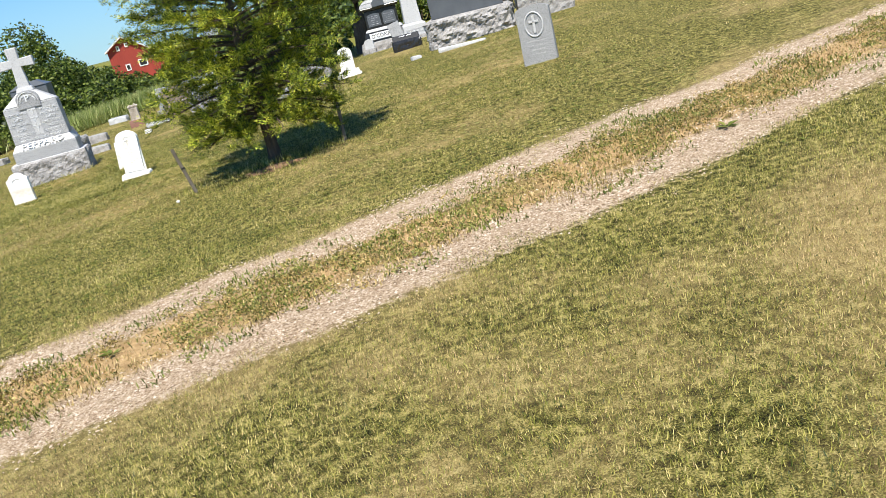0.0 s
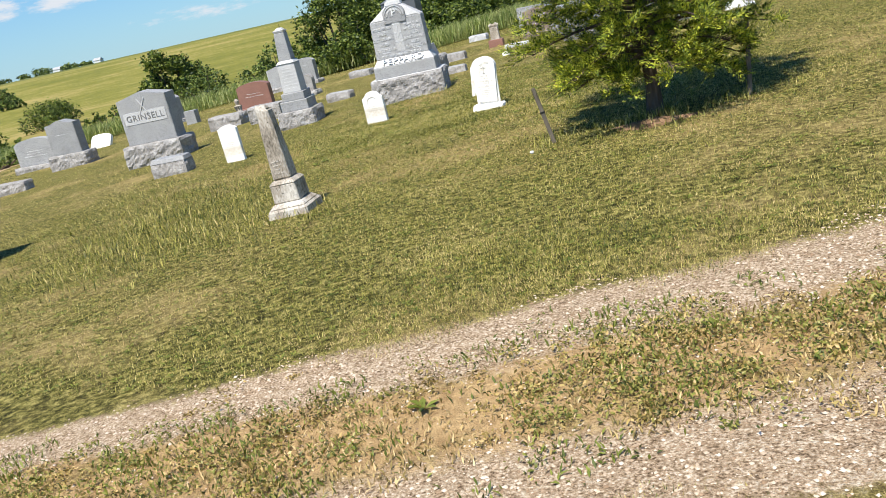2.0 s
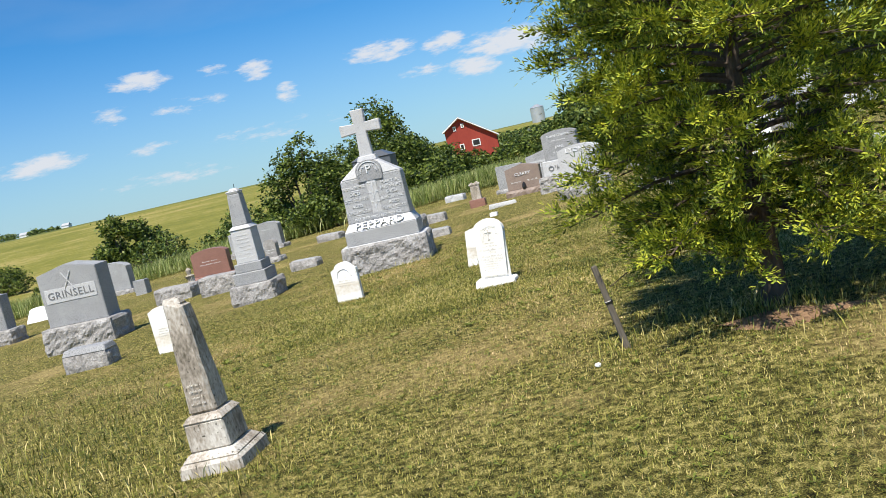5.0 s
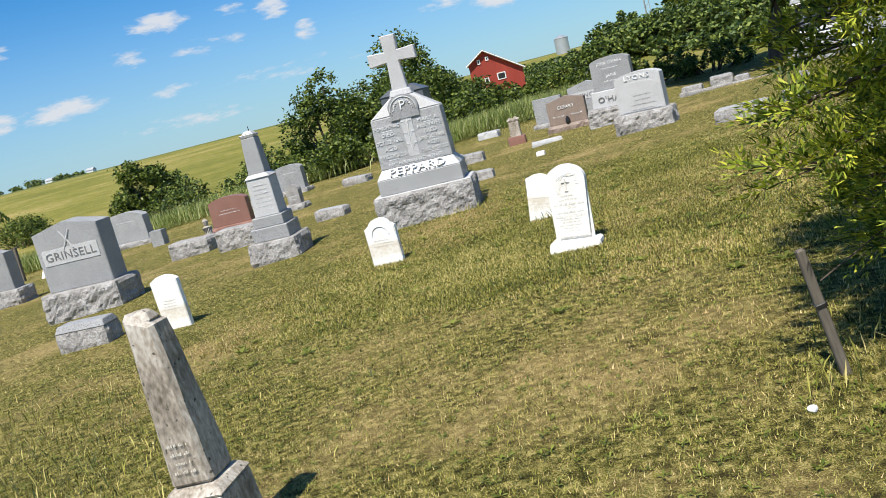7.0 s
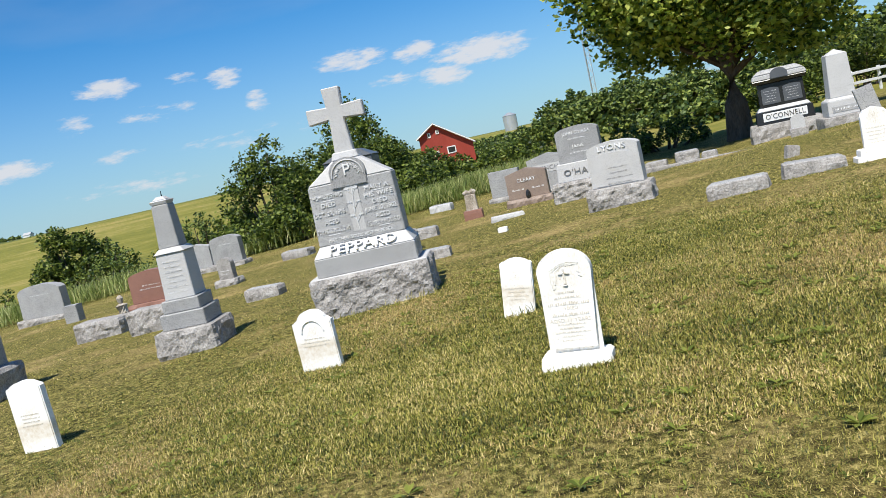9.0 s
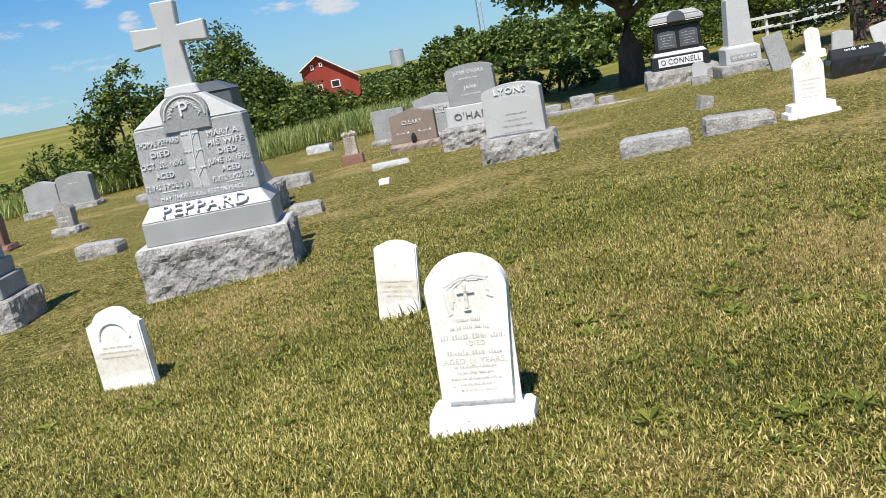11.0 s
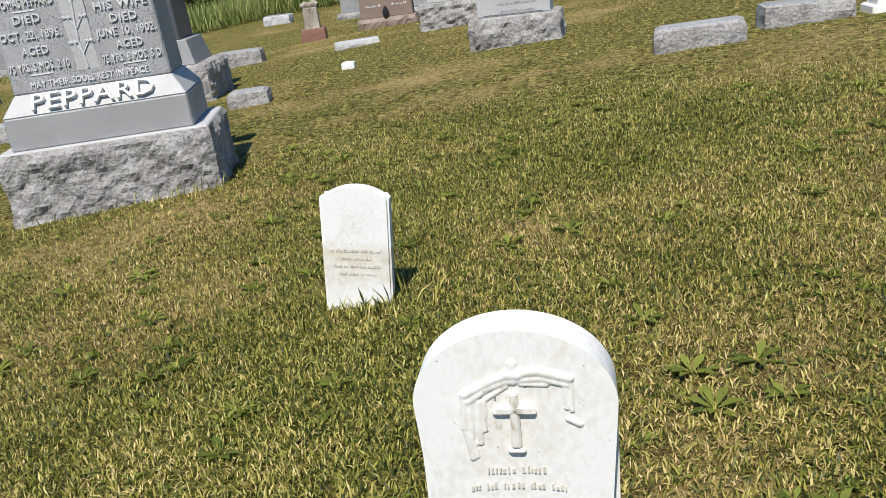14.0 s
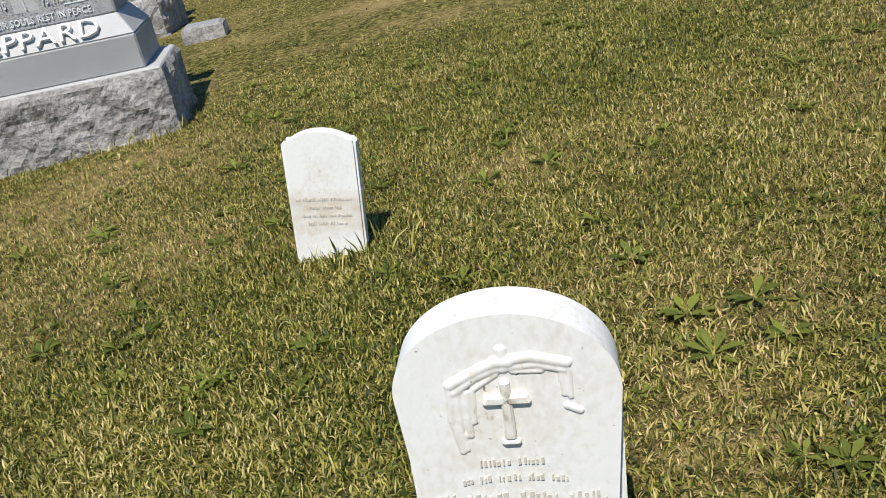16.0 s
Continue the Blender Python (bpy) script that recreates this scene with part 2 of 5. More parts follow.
def rust_band(m, low, high, colour):
    """A ragged rusty tide mark across an old marble stone."""
    n, l = m.node_tree.nodes, m.node_tree.links
    b = n["Principled BSDF"]
    was = b.inputs["Base Color"].links[0].from_socket
    tc, sp, no = n.new("ShaderNodeTexCoord"), n.new("ShaderNodeSeparateXYZ"), n.new("ShaderNodeTexNoise")
    no.inputs["Scale"].default_value, no.inputs["Detail"].default_value = 26, 6
    l.new(tc.outputs["Object"], sp.inputs[0])
    l.new(tc.outputs["Object"], no.inputs["Vector"])
    z = n.new("ShaderNodeMath")
    z.operation = "MULTIPLY_ADD"
    l.new(no.outputs["Fac"], z.inputs[0])
    z.inputs[1].default_value = 0.10
    l.new(sp.outputs[2], z.inputs[2])
    r = n.new("ShaderNodeValToRGB")
    el = r.color_ramp.elements
    el.new(0.5), el.new(0.5)
    for e, (p, v) in zip(el, ((low + 0.02, 0), (low + 0.08, 0.55), (high + 0.02, 0.85), (high + 0.075, 0))):
        e.position, e.color = p, (v, v, v, 1)
    l.new(z.outputs[0], r.inputs[0])
    fade = n.new("ShaderNodeMath")
    fade.operation = "MULTIPLY"
    l.new(r.outputs[0], fade.inputs[0])
    l.new(no.outputs["Fac"], fade.inputs[1])
    mx = n.new("ShaderNodeMixRGB")
    mx.inputs[2].default_value = (*colour, 1)
    l.new(fade.outputs[0], mx.inputs[0])
    l.new(was, mx.inputs[1])
    l.new(mx.outputs[0], b.inputs["Base Color"])


rust_band(M["marble_banded"], 0.10, 0.27, (0.52, 0.39, 0.20))
M["bark"] = mat("bark", [(0.3, (0.05, 0.035, 0.025)), (0.7, (0.16, 0.12, 0.09))], 6, 0.95, 1.0, 30, 0.5, streak=0.8, bdist=0.03)
M["wood"] = mat("weathered_wood", [(0.3, (0.09, 0.075, 0.06)), (0.7, (0.22, 0.19, 0.15))], 8, 0.9, 0.7, 60, 0.5, streak=0.85)
M["white_wood"] = mat("white_painted_wood", [(0.3, g(0.6)), (0.7, g(0.8))], 8, 0.7, 0.3, 40, 0.5)
M["barn_red"] = mat("red_barn_boards", [(0.3, (0.24, 0.034, 0.024)), (0.7, (0.34, 0.055, 0.036))], 0.7, 0.7, 0.3, 8, 0.4, streak=0.9)
M["roof"] = mat("grey_metal_roof", [(0.3, g(0.35)), (0.7, g(0.5))], 0.5, 0.5, 0.2, 6, 0.4)
M["galvanised"] = mat("galvanised_steel", [(0.3, g(0.5)), (0.7, g(0.65))], 0.6, 0.4, 0.1, 5, 0.4, metal=0.6)
M["dark_glass"] = mat("dark_window", [(0.3, g(0.02)), (0.7, g(0.04))], 2, 0.15, 0, 10, 0.4, 0.5)
M["cypress"] = leafy("cypress_needles", [(0.15, (0.035, 0.07, 0.008)), (0.5, (0.23, 0.29, 0.025)), (0.85, (0.60, 0.60, 0.06))], 0.22)
M["maple"] = leafy("broad_leaves", [(0.2, (0.04, 0.08, 0.012)), (0.5, (0.24, 0.32, 0.035)), (0.85, (0.60, 0.62, 0.14))], 0.42)
M["hedge"] = leafy("hedge_leaves", [(0.2, (0.02, 0.04, 0.010)), (0.5, (0.085, 0.13, 0.020)), (0.85, (0.24, 0.29, 0.05))], 0.28)
M["far_leaf"] = leafy("far_tree_leaves", [(0.2, (0.02, 0.045, 0.014)), (0.5, (0.095, 0.145, 0.030)), (0.85, (0.27, 0.32, 0.07))], 0.2)
M["conifer"] = leafy("dark_conifer_needles", [(0.2, (0.010, 0.022, 0.010)), (0.8, (0.035, 0.06, 0.02))], 0.15)
M["tall_grass"] = leafy("tall_wild_grass", [(0.2, (0.12, 0.18, 0.03)), (0.5, (0.30, 0.36, 0.10)), (0.85, (0.52, 0.52, 0.22))], 0.3)
M["blade"] = leafy("lawn_blades", [(0.20, (0.030, 0.048, 0.007)), (0.42, (0.18, 0.19, 0.026)), (0.68, (0.42, 0.38, 0.085)), (0.95, (0.74, 0.59, 0.27))], 0.15, 0.5)
M["clover"] = leafy("clover_leaves", [(0.2, (0.09, 0.12, 0.018)), (0.8, (0.25, 0.28, 0.05))], 0.25)
M["dry_blade"] = leafy("dry_track_weeds", [(0.2, (0.20, 0.15, 0.045)), (0.5, (0.46, 0.34, 0.13)), (0.85, (0.74, 0.55, 0.29))], 0.2, 0.7)
M["scrub"] = leafy("green_lane_weeds", [(0.15, (0.07, 0.09, 0.018)), (0.5, (0.24, 0.25, 0.05)), (0.85, (0.44, 0.38, 0.12))], 0.2)
M["scrub_dry"] = leafy("browning_lane_weeds", [(0.15, (0.12, 0.09, 0.03)), (0.5, (0.36, 0.28, 0.08)), (0.85, (0.62, 0.44, 0.18))], 0.2)
M["pebble"] = mat("gravel_stones", [(0.2, (0.30, 0.20, 0.12)), (0.5, (0.54, 0.42, 0.30)), (0.8, (0.70, 0.58, 0.46))], 20, 0.85, 0.3, 200, 0.4, per="island")
M["straw"] = mat("dry_straw_soil", [(0.3, (0.13, 0.07, 0.04)), (0.7, (0.32, 0.20, 0.11))], 8, 0.95, 0.8, 60, 0.6)


def ground_material():
    """Mown lawn with dry patches, a two-rut gravel lane, and farmland beyond."""
    m = bpy.data.materials.new("lawn_and_lane")
    m.use_nodes = True
    n, l = m.node_tree.nodes, m.node_tree.links
    b = n["Principled BSDF"]
    b.inputs["Roughness"].default_value, b.inputs["Specular IOR Level"].default_value = 0.95, 0.1
    geo, sep = n.new("ShaderNodeNewGeometry"), n.new("ShaderNodeSeparateXYZ")
    l.new(geo.outputs["Position"], sep.inputs[0])

    def op(kind, a, c=0.0, d=0.0):
        o = n.new("ShaderNodeMath")
        o.operation = kind
        for k, v in enumerate((a, c, d)):
            if isinstance(v, (int, float)):
                o.inputs[k].default_value = v
            else:
                l.new(v, o.inputs[k])
        return o.outputs[0]

    def tex(scale, detail=6, rough=0.6):
        o = n.new("ShaderNodeTexNoise")
        o.inputs["Scale"].default_value, o.inputs["Detail"].default_value, o.inputs["Roughness"].default_value = scale, detail, rough
        l.new(geo.outputs["Position"], o.inputs["Vector"])
        return o.outputs["Fac"]

    def ramp_of(v, stops):
        r = n.new("ShaderNodeValToRGB")
        el = r.color_ramp.elements
        while len(el) < len(stops):
            el.new(0.5)
        for e, (p, c) in zip(el, stops):
            e.position, e.color = p, (*c, 1)
        l.new(v, r.inputs[0])
        return r.outputs[0]

    def step(v, a, c):
        o = n.new("ShaderNodeMapRange")
        o.interpolation_type = "SMOOTHSTEP"
        l.new(v, o.inputs[0])
        o.inputs[1].default_value, o.inputs[2].default_value = a, c
        return o.outputs[0]

    def blend(f, a, c):
        o = n.new("ShaderNodeMixRGB")
        l.new(f, o.inputs[0])
        l.new(a, o.inputs[1])
        l.new(c, o.inputs[2])
        return o.outputs[0]

    x, y = sep.outputs[0], sep.outputs[1]
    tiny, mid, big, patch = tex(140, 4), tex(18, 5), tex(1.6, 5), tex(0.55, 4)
    # near-black low stop: shade between the blades, painted into the ground colour
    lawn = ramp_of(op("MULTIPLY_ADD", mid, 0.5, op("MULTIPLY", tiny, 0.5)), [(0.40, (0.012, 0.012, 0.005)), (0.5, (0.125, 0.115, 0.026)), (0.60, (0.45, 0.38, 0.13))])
    dry = ramp_of(op("MULTIPLY_ADD", mid, 0.4, op("MULTIPLY", tiny, 0.6)), [(0.3, (0.17, 0.11, 0.045)), (0.52, (0.42, 0.31, 0.13)), (0.68, (0.60, 0.46, 0.24))])
    wave = lambda a, b, c: op("SINE", op("ADD", op("MULTIPLY_ADD", x, a, c), op("MULTIPLY", y, b)))
    broad = op("MULTIPLY_ADD", op("MULTIPLY", wave(2.3, -1.1, 2.0), wave(0.7, 1.9, 0.0)), 0.4, op("MULTIPLY", op("MULTIPLY", wave(0.9, 0.5, 1.0), wave(0.45, -0.8, 0.0)), 0.667))
    broad = op("MULTIPLY_ADD", op("MULTIPLY", wave(6.1, 2.0, 0.0), wave(-3.0, 5.2, 0.0)), 0.233, broad)
    parched = op("MULTIPLY_ADD", op("SUBTRACT", 1, step(y, 3.6, 5.0)), 0.12, op("MULTIPLY_ADD", broad, 0.17, op("MULTIPLY_ADD", big, 0.6, op("MULTIPLY", patch, 0.4))))
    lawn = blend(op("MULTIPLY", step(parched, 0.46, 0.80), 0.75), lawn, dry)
    stones = ramp_of(op("MULTIPLY_ADD", tex(75, 3), 0.7, op("MULTIPLY", mid, 0.3)), [(0.34, (0.09, 0.055, 0.03)), (0.5, (0.46, 0.33, 0.21)), (0.66, (0.76, 0.65, 0.50))])
    sand = ramp_of(op("MULTIPLY_ADD", mid, 0.6, op("MULTIPLY", tiny, 0.4)), [(0.3, (0.24, 0.14, 0.06)), (0.6, (0.60, 0.41, 0.20))])
    # across the lane: 0 at its near edge, 1 at its far edge
    near = op("ADD", op("MULTIPLY_ADD", x, 0.45, 4.5), op("MULTIPLY", op("MULTIPLY", x, x), 0.03))
    span = op("ADD", op("MULTIPLY_ADD", x, 0.02, 2.45), op("MULTIPLY", op("MULTIPLY", x, x), -0.03))
    v = op("DIVIDE", op("SUBTRACT", y, near), op("MAXIMUM", span, 1.2))
    v = op("ADD", v, op("MULTIPLY_ADD", op("MULTIPLY_ADD", big, 0.5, op("MULTIPLY", mid, 0.5)), 0.30, -0.15))
    rut = op("ADD", op("MULTIPLY", step(v, 0.0, 0.06), op("SUBTRACT", 1, step(v, 0.27, 0.37))), op("MULTIPLY", step(v, 0.62, 0.70), op("SUBTRACT", 1, step(v, 0.93, 1.0))))
    crown = op("MULTIPLY", step(v, 0.22, 0.34), op("SUBTRACT", 1, step(v, 0.64, 0.74)))
    weeds = op("MULTIPLY", crown, step(big, 0.50, 0.60))
    col = blend(crown, lawn, sand)
    col = blend(op("MULTIPLY", weeds, 0.6), col, lawn)
    col = blend(rut, col, stones)
    # farmland past the cemetery
    away = n.new("ShaderNodeVectorMath")
    away.operation = "DISTANCE"
    l.new(geo.outputs["Position"], away.inputs[0])
    away.inputs[1].default_value = (-2, 8, 0)
    field = ramp_of(op("MULTIPLY_ADD", tex(0.035, 5), 0.6, op("MULTIPLY", tex(0.6, 5), 0.4)), [(0.36, (0.12, 0.13, 0.026)), (0.5, (0.20, 0.19, 0.04)), (0.62, (0.34, 0.27, 0.10))])
    col = blend(step(away.outputs["Value"], 42, 52), col, field)
    crops = ramp_of(tex(0.02, 3), [(0.4, (0.11, 0.13, 0.035)), (0.6, (0.17, 0.17, 0.055))])
    col = blend(step(away.outputs["Value"], 330, 345), col, crops)
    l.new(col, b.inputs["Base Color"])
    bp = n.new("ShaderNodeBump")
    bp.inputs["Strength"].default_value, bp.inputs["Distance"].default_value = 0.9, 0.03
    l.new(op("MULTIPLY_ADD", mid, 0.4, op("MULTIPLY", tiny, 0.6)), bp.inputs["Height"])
    l.new(bp.outputs[0], b.inputs["Normal"])
    return m


M["ground"] = ground_material()


# ---- ground ----
def lines(*spans):
    out = []
    for a, b, k in spans:
        out += list(np.linspace(a, b, k, endpoint=False))
    return np.array(out + [spans[-1][1]])


def build_ground():
    gx = lines((-3000, -700, 10), (-700, -120, 24), (-120, -30, 36), (-30, -14, 20), (-14, 8, 74), (8, 30, 22), (30, 140, 20), (140, 700, 20), (700, 3000, 10))
    gy = lines((-3000, -700, 8), (-700, -60, 24), (-60, -4, 14), (-4, 24, 94), (24, 50, 32), (50, 140, 36), (140, 700, 24), (700, 3000, 10))
    X, Y = np.meshgrid(gx, gy)
    co = np.stack([X, Y, gz(X, Y)], -1).reshape(-1, 3)
    w, h = len(gx), len(gy)
    i = (np.arange(h - 1)[:, None] * w + np.arange(w - 1)[None]).reshape(-1)
    me = bpy.data.meshes.new("ground")
    me.from_pydata(co.tolist(), [], np.stack([i, i + 1, i + 1 + w, i + w], -1).tolist())
    me.polygons.foreach_set("use_smooth", [True] * len(me.polygons))
    me.materials.append(M["ground"])
    return tagged(new("ground", me), "mown cemetery lawn with a gravel lane and farmland beyond", "ground", kind="structure")


build_ground()


# ---- building blocks ----
def part(name, bm, material, parent=None, label=""):
    me = bpy.data.meshes.new(name)
    bm.to_mesh(me)
    bm.free()
    me.materials.append(M[material])
    ob = new(name, me)
    ob.parent = parent
    return tagged(ob, label)


def thing(name, label, category, x, y, yaw=0.0, lean=(0.0, 0.0), group="", sink=0.0):
    ob = new(name)
    ob.empty_display_size = 0.2
    ob.matrix_world = pose(x, y, ground_z(x, y) - sink, lean[0], lean[1], yaw)
    return tagged(ob, label, category, group)


def frustum(w, d, h, w2=None, d2=None, z=0.0, bevel=0.01, x=0.0, y=0.0):
    """A block that may taper, standing at height z, with softened edges."""
    w2, d2 = w if w2 is None else w2, d if d2 is None else d2
    bm = bmesh.new()
    lo = [bm.verts.new((x + sx * w / 2, y + sy * d / 2, z)) for sx, sy in ((-1, -1), (1, -1), (1, 1), (-1, 1))]
    hi = [bm.verts.new((x + sx * w2 / 2, y + sy * d2 / 2, z + h)) for sx, sy in ((-1, -1), (1, -1), (1, 1), (-1, 1))]
    bm.faces.new(lo[::-1])
    bm.faces.new(hi)
    for k in range(4):
        bm.faces.new((lo[k], lo[(k + 1) % 4], hi[(k + 1) % 4], hi[k]))
    if bevel:
        bmesh.ops.bevel(bm, geom=bm.edges[:], offset=bevel, segments=1, affect="EDGES")
    return bm


def rock(w, d, h, z=0.0, rough=0.035, seed=0, margin=0.03, x=0.0, y=0.0, step=0.045):
    """A rock-faced block: pitched sides bulging out unevenly under a smooth, sawn top."""
    nx, ny, nz = max(3, int(w / step)), max(2, int(d / step)), max(3, int(h / step))
    bm = bmesh.new()
    rings = []
    for k in range(nz + 1):
        ring = []
        pts = [(-0.5 + i / nx, -0.5) for i in range(nx)] + [(0.5, -0.5 + i / ny) for i in range(ny)]
        pts += [(0.5 - i / nx, 0.5) for i in range(nx)] + [(-0.5, 0.5 - i / ny) for i in range(ny)]
        for px, py in pts:
            zz = -0.06 + (h + 0.06) * k / nz
            corner = abs(px) > 0.499 and abs(py) > 0.499
            e = 0.0
            if k < nz:
                p = Vector((px * w * 5 + seed * 7.3, py * d * 5 + seed, zz * 6))
                e = rough * (0.7 + 1.1 * noise.noise(p) + 0.7 * noise.noise(p * 2.7) + 0.35 * noise.noise(p * 6))
                e *= 0.4 if corner else 1.0
                e = max(e, -margin * 0.5)
            ox = e * (1 if px > 0.499 else -1 if px < -0.499 else 0)
            oy = e * (1 if py > 0.499 else -1 if py < -0.499 else 0)
            ring.append(bm.verts.new((x + px * w + ox, y + py * d + oy, z + zz)))
        rings.append(ring)
    for a, b in zip(rings, rings[1:]):
        for k in range(len(a)):
            bm.faces.new((a[k], a[(k + 1) % len(a)], b[(k + 1) % len(a)], b[k]))
    inner = [bm.verts.new((v.co.x - (margin if v.co.x > x else -margin) * (abs(v.co.x - x) > w / 2 - 0.001), v.co.y - (margin if v.co.y > y else -margin) * (abs(v.co.y - y) > d / 2 - 0.001), v.co.z + 0.012)) for v in rings[-1]]
    for k in range(len(inner)):
        bm.faces.new((rings[-1][k], rings[-1][(k + 1) % len(inner)], inner[(k + 1) % len(inner)], inner[k]))
    bm.faces.new(inner)
    bm.faces.new(rings[0][::-1])
    return bm


def outline(kind, w, h):
    """The front outline of a tablet."""
    a = w / 2
    arc = lambda r, z0, a0, a1, k, cx=0.0, sq=1.0: [(cx + r * math.cos(radians(a0 + (a1 - a0) * i / k)), z0 + sq * r * math.sin(radians(a0 + (a1 - a0) * i / k))) for i in range(k + 1)]
    if kind == "flat":
        top = [(a, h), (-a, h)]
    elif kind == "round":
        top = arc(a, h - a * 0.80, 0, 180, 40, sq=0.80)
    elif kind == "serp":
        top = [(a * (1 - 2 * i / 20), h - w * 0.10 * (0.5 - 0.5 * math.cos(math.pi * min(1, abs(1 - 2 * i / 20) * 1.15)))) for i in range(21)]
    elif kind == "ogee":
        top = [(a, h - w * 0.16), (a * 0.9, h - w * 0.15)] + [(a * 0.9 * (1 - 2 * i / 16), h - w * 0.15 * (abs(1 - 2 * i / 16) ** 2.2)) for i in range(1, 16)] + [(-a * 0.9, h - w * 0.15), (-a, h - w * 0.16)]
    elif kind == "shoulder":
        top = [(a, h - w * 0.26), (a * 0.82, h - w * 0.25)] + arc(a * 0.72, h - w * 0.26, 10, 170, 16, sq=0.72) + [(-a * 0.82, h - w * 0.25), (-a, h - w * 0.26)]
    elif kind == "gable":
        top = [(a, h - w * 0.11), (0, h), (-a, h - w * 0.11)]
    elif kind == "peak":
        side = [(1.0, 0.36), (0.93, 0.30), (0.80, 0.22), (0.72, 0.12), (0.42, 0.07)]
        top = [(a * u, h - w * v) for u, v in side] + [(0, h)] + [(-a * u, h - w * v) for u, v in reversed(side)]
    elif kind == "arch":
        top = arc(a, h - w * 0.14, 12, 168, 20, sq=0.14 / 0.5)
    return [(-a, 0.0), (a, 0.0)] + top


def tablet(kind, w, d, h, z=0.0, bevel=0.008, y=0.0, x=0.0, rounds=2):
    bm = bmesh.new()
    pts = outline(kind, w, h)
    front = [bm.verts.new((x + px, y - d / 2, z + pz)) for px, pz in pts]
    rear = [bm.verts.new((x + px, y + d / 2, z + pz)) for px, pz in pts]
    f1, f2 = bm.faces.new(front), bm.faces.new(rear[::-1])
    for k in range(len(pts)):
        j = (k + 1) % len(pts)
        bm.faces.new((front[j], front[k], rear[k], rear[j]))
    if bevel:
        rim = [e for e in bm.edges if (e in f1.edges[:] or e in f2.edges[:])]
        bmesh.ops.bevel(bm, geom=rim, offset=bevel, segments=rounds, affect="EDGES")
    bmesh.ops.recalc_face_normals(bm, faces=bm.faces[:])
    return bm


def lettering(words, size, parent, material, x, y, z, tilt=90.0, depth=0.004, name="lettering", width=None, label=""):
    """Words as thin raised or cut letters, centred at a place on the thing's front."""
    cu = bpy.data.curves.new(name, "FONT")
    cu.body, cu.size, cu.align_x, cu.align_y, cu.extrude, cu.space_character = words, size, "CENTER", "CENTER", depth, 1.08
    cu.resolution_u = 2
    tmp = new(name, cu)
    me = bpy.data.meshes.new_from_object(tmp.evaluated_get(bpy.context.evaluated_depsgraph_get()))
    bpy.data.objects.remove(tmp)
    me.materials.append(M[material])
    ob = new(name, me)
    ob.parent = parent
    s = 1.0
    if width:
        have = max(v.co.x for v in me.vertices) - min(v.co.x for v in me.vertices)
        s = width / have
    for v in me.vertices:
        v.co.x *= s
    ob.matrix_basis = pose(x, y, z, tilt)
    return tagged(ob, label, kind="stuff")


def bars(parent, material, x, y, z, w, rows, gap, thick=0.014, seed=0, tilt=90.0, name="inscription", bow=0.0):
    """Worn lines of writing too faint to read: small uneven strokes."""
    rnd = random.Random(seed)
    bm = bmesh.new()
    for k in range(rows):
        ww = w * rnd.uniform(0.55, 1.0)
        px, word = -ww / 2, rnd.randint(3, 8)
        while px < ww / 2:
            step, up = thick * rnd.uniform(0.14, 0.42), thick * rnd.uniform(0.45, 1.0)
            z0 = -k * gap + thick * rnd.uniform(0, 0.12) - bow * (2 * px / w) ** 2
            q = [bm.verts.new((a, b, 0)) for a, b in ((px, z0), (px + step, z0), (px + step * 0.9, z0 + up), (px, z0 + up * 0.95))]
            top = [bm.verts.new(v.co + Vector((0, 0, 0.0025))) for v in q]
            bm.faces.new(top)
            for i in range(4):
                bm.faces.new((q[i], q[(i + 1) % 4], top[(i + 1) % 4], top[i]))
            word -= 1
            px += step + thick * (rnd.uniform(0.12, 0.4) if word else 0.9)
            word = word or rnd.randint(3, 8)
    ob = part(name, bm, material, parent)
    ob.matrix_basis = pose(x, y, z, tilt)
    return tagged(ob, kind="stuff")


def tube(bm, points, radii, sides=8):
    """A tapering tube through points, added to bm."""
    rings = []
    for k, p in enumerate(points):
        a, b = Vector(points[max(k - 1, 0)]), Vector(points[min(k + 1, len(points) - 1)])
        q = (b - a).to_track_quat("Z", "Y")
        rings.append([bm.verts.new(Vector(p) + q @ Vector((radii[k] * math.cos(t), radii[k] * math.sin(t), 0))) for t in [2 * math.pi * s / sides for s in range(sides)]])
    for a, b in zip(rings, rings[1:]):
        for k in range(sides):
            bm.faces.new((a[k], a[(k + 1) % sides], b[(k + 1) % sides], b[k]))
    bm.faces.new(rings[-1])
    bm.faces.new(rings[0][::-1])
    return bm


def quads_mesh(name, corners, material):
    """One mesh of loose little faces; corners: n x k x 3."""
    n, k, _ = corners.shape
    me = bpy.data.meshes.new(name)
    me.vertices.add(n * k)
    me.vertices.foreach_set("co", np.ascontiguousarray(corners, np.float32).reshape(-1))
    me.loops.add(n * k)
    me.loops.foreach_set("vertex_index", np.arange(n * k, dtype=np.int32))
    me.polygons.add(n)
    me.polygons.foreach_set("loop_start", np.arange(0, n * k, k, dtype=np.int32))
    me.update(calc_edges=True)
    me.materials.append(M[material])
    return me


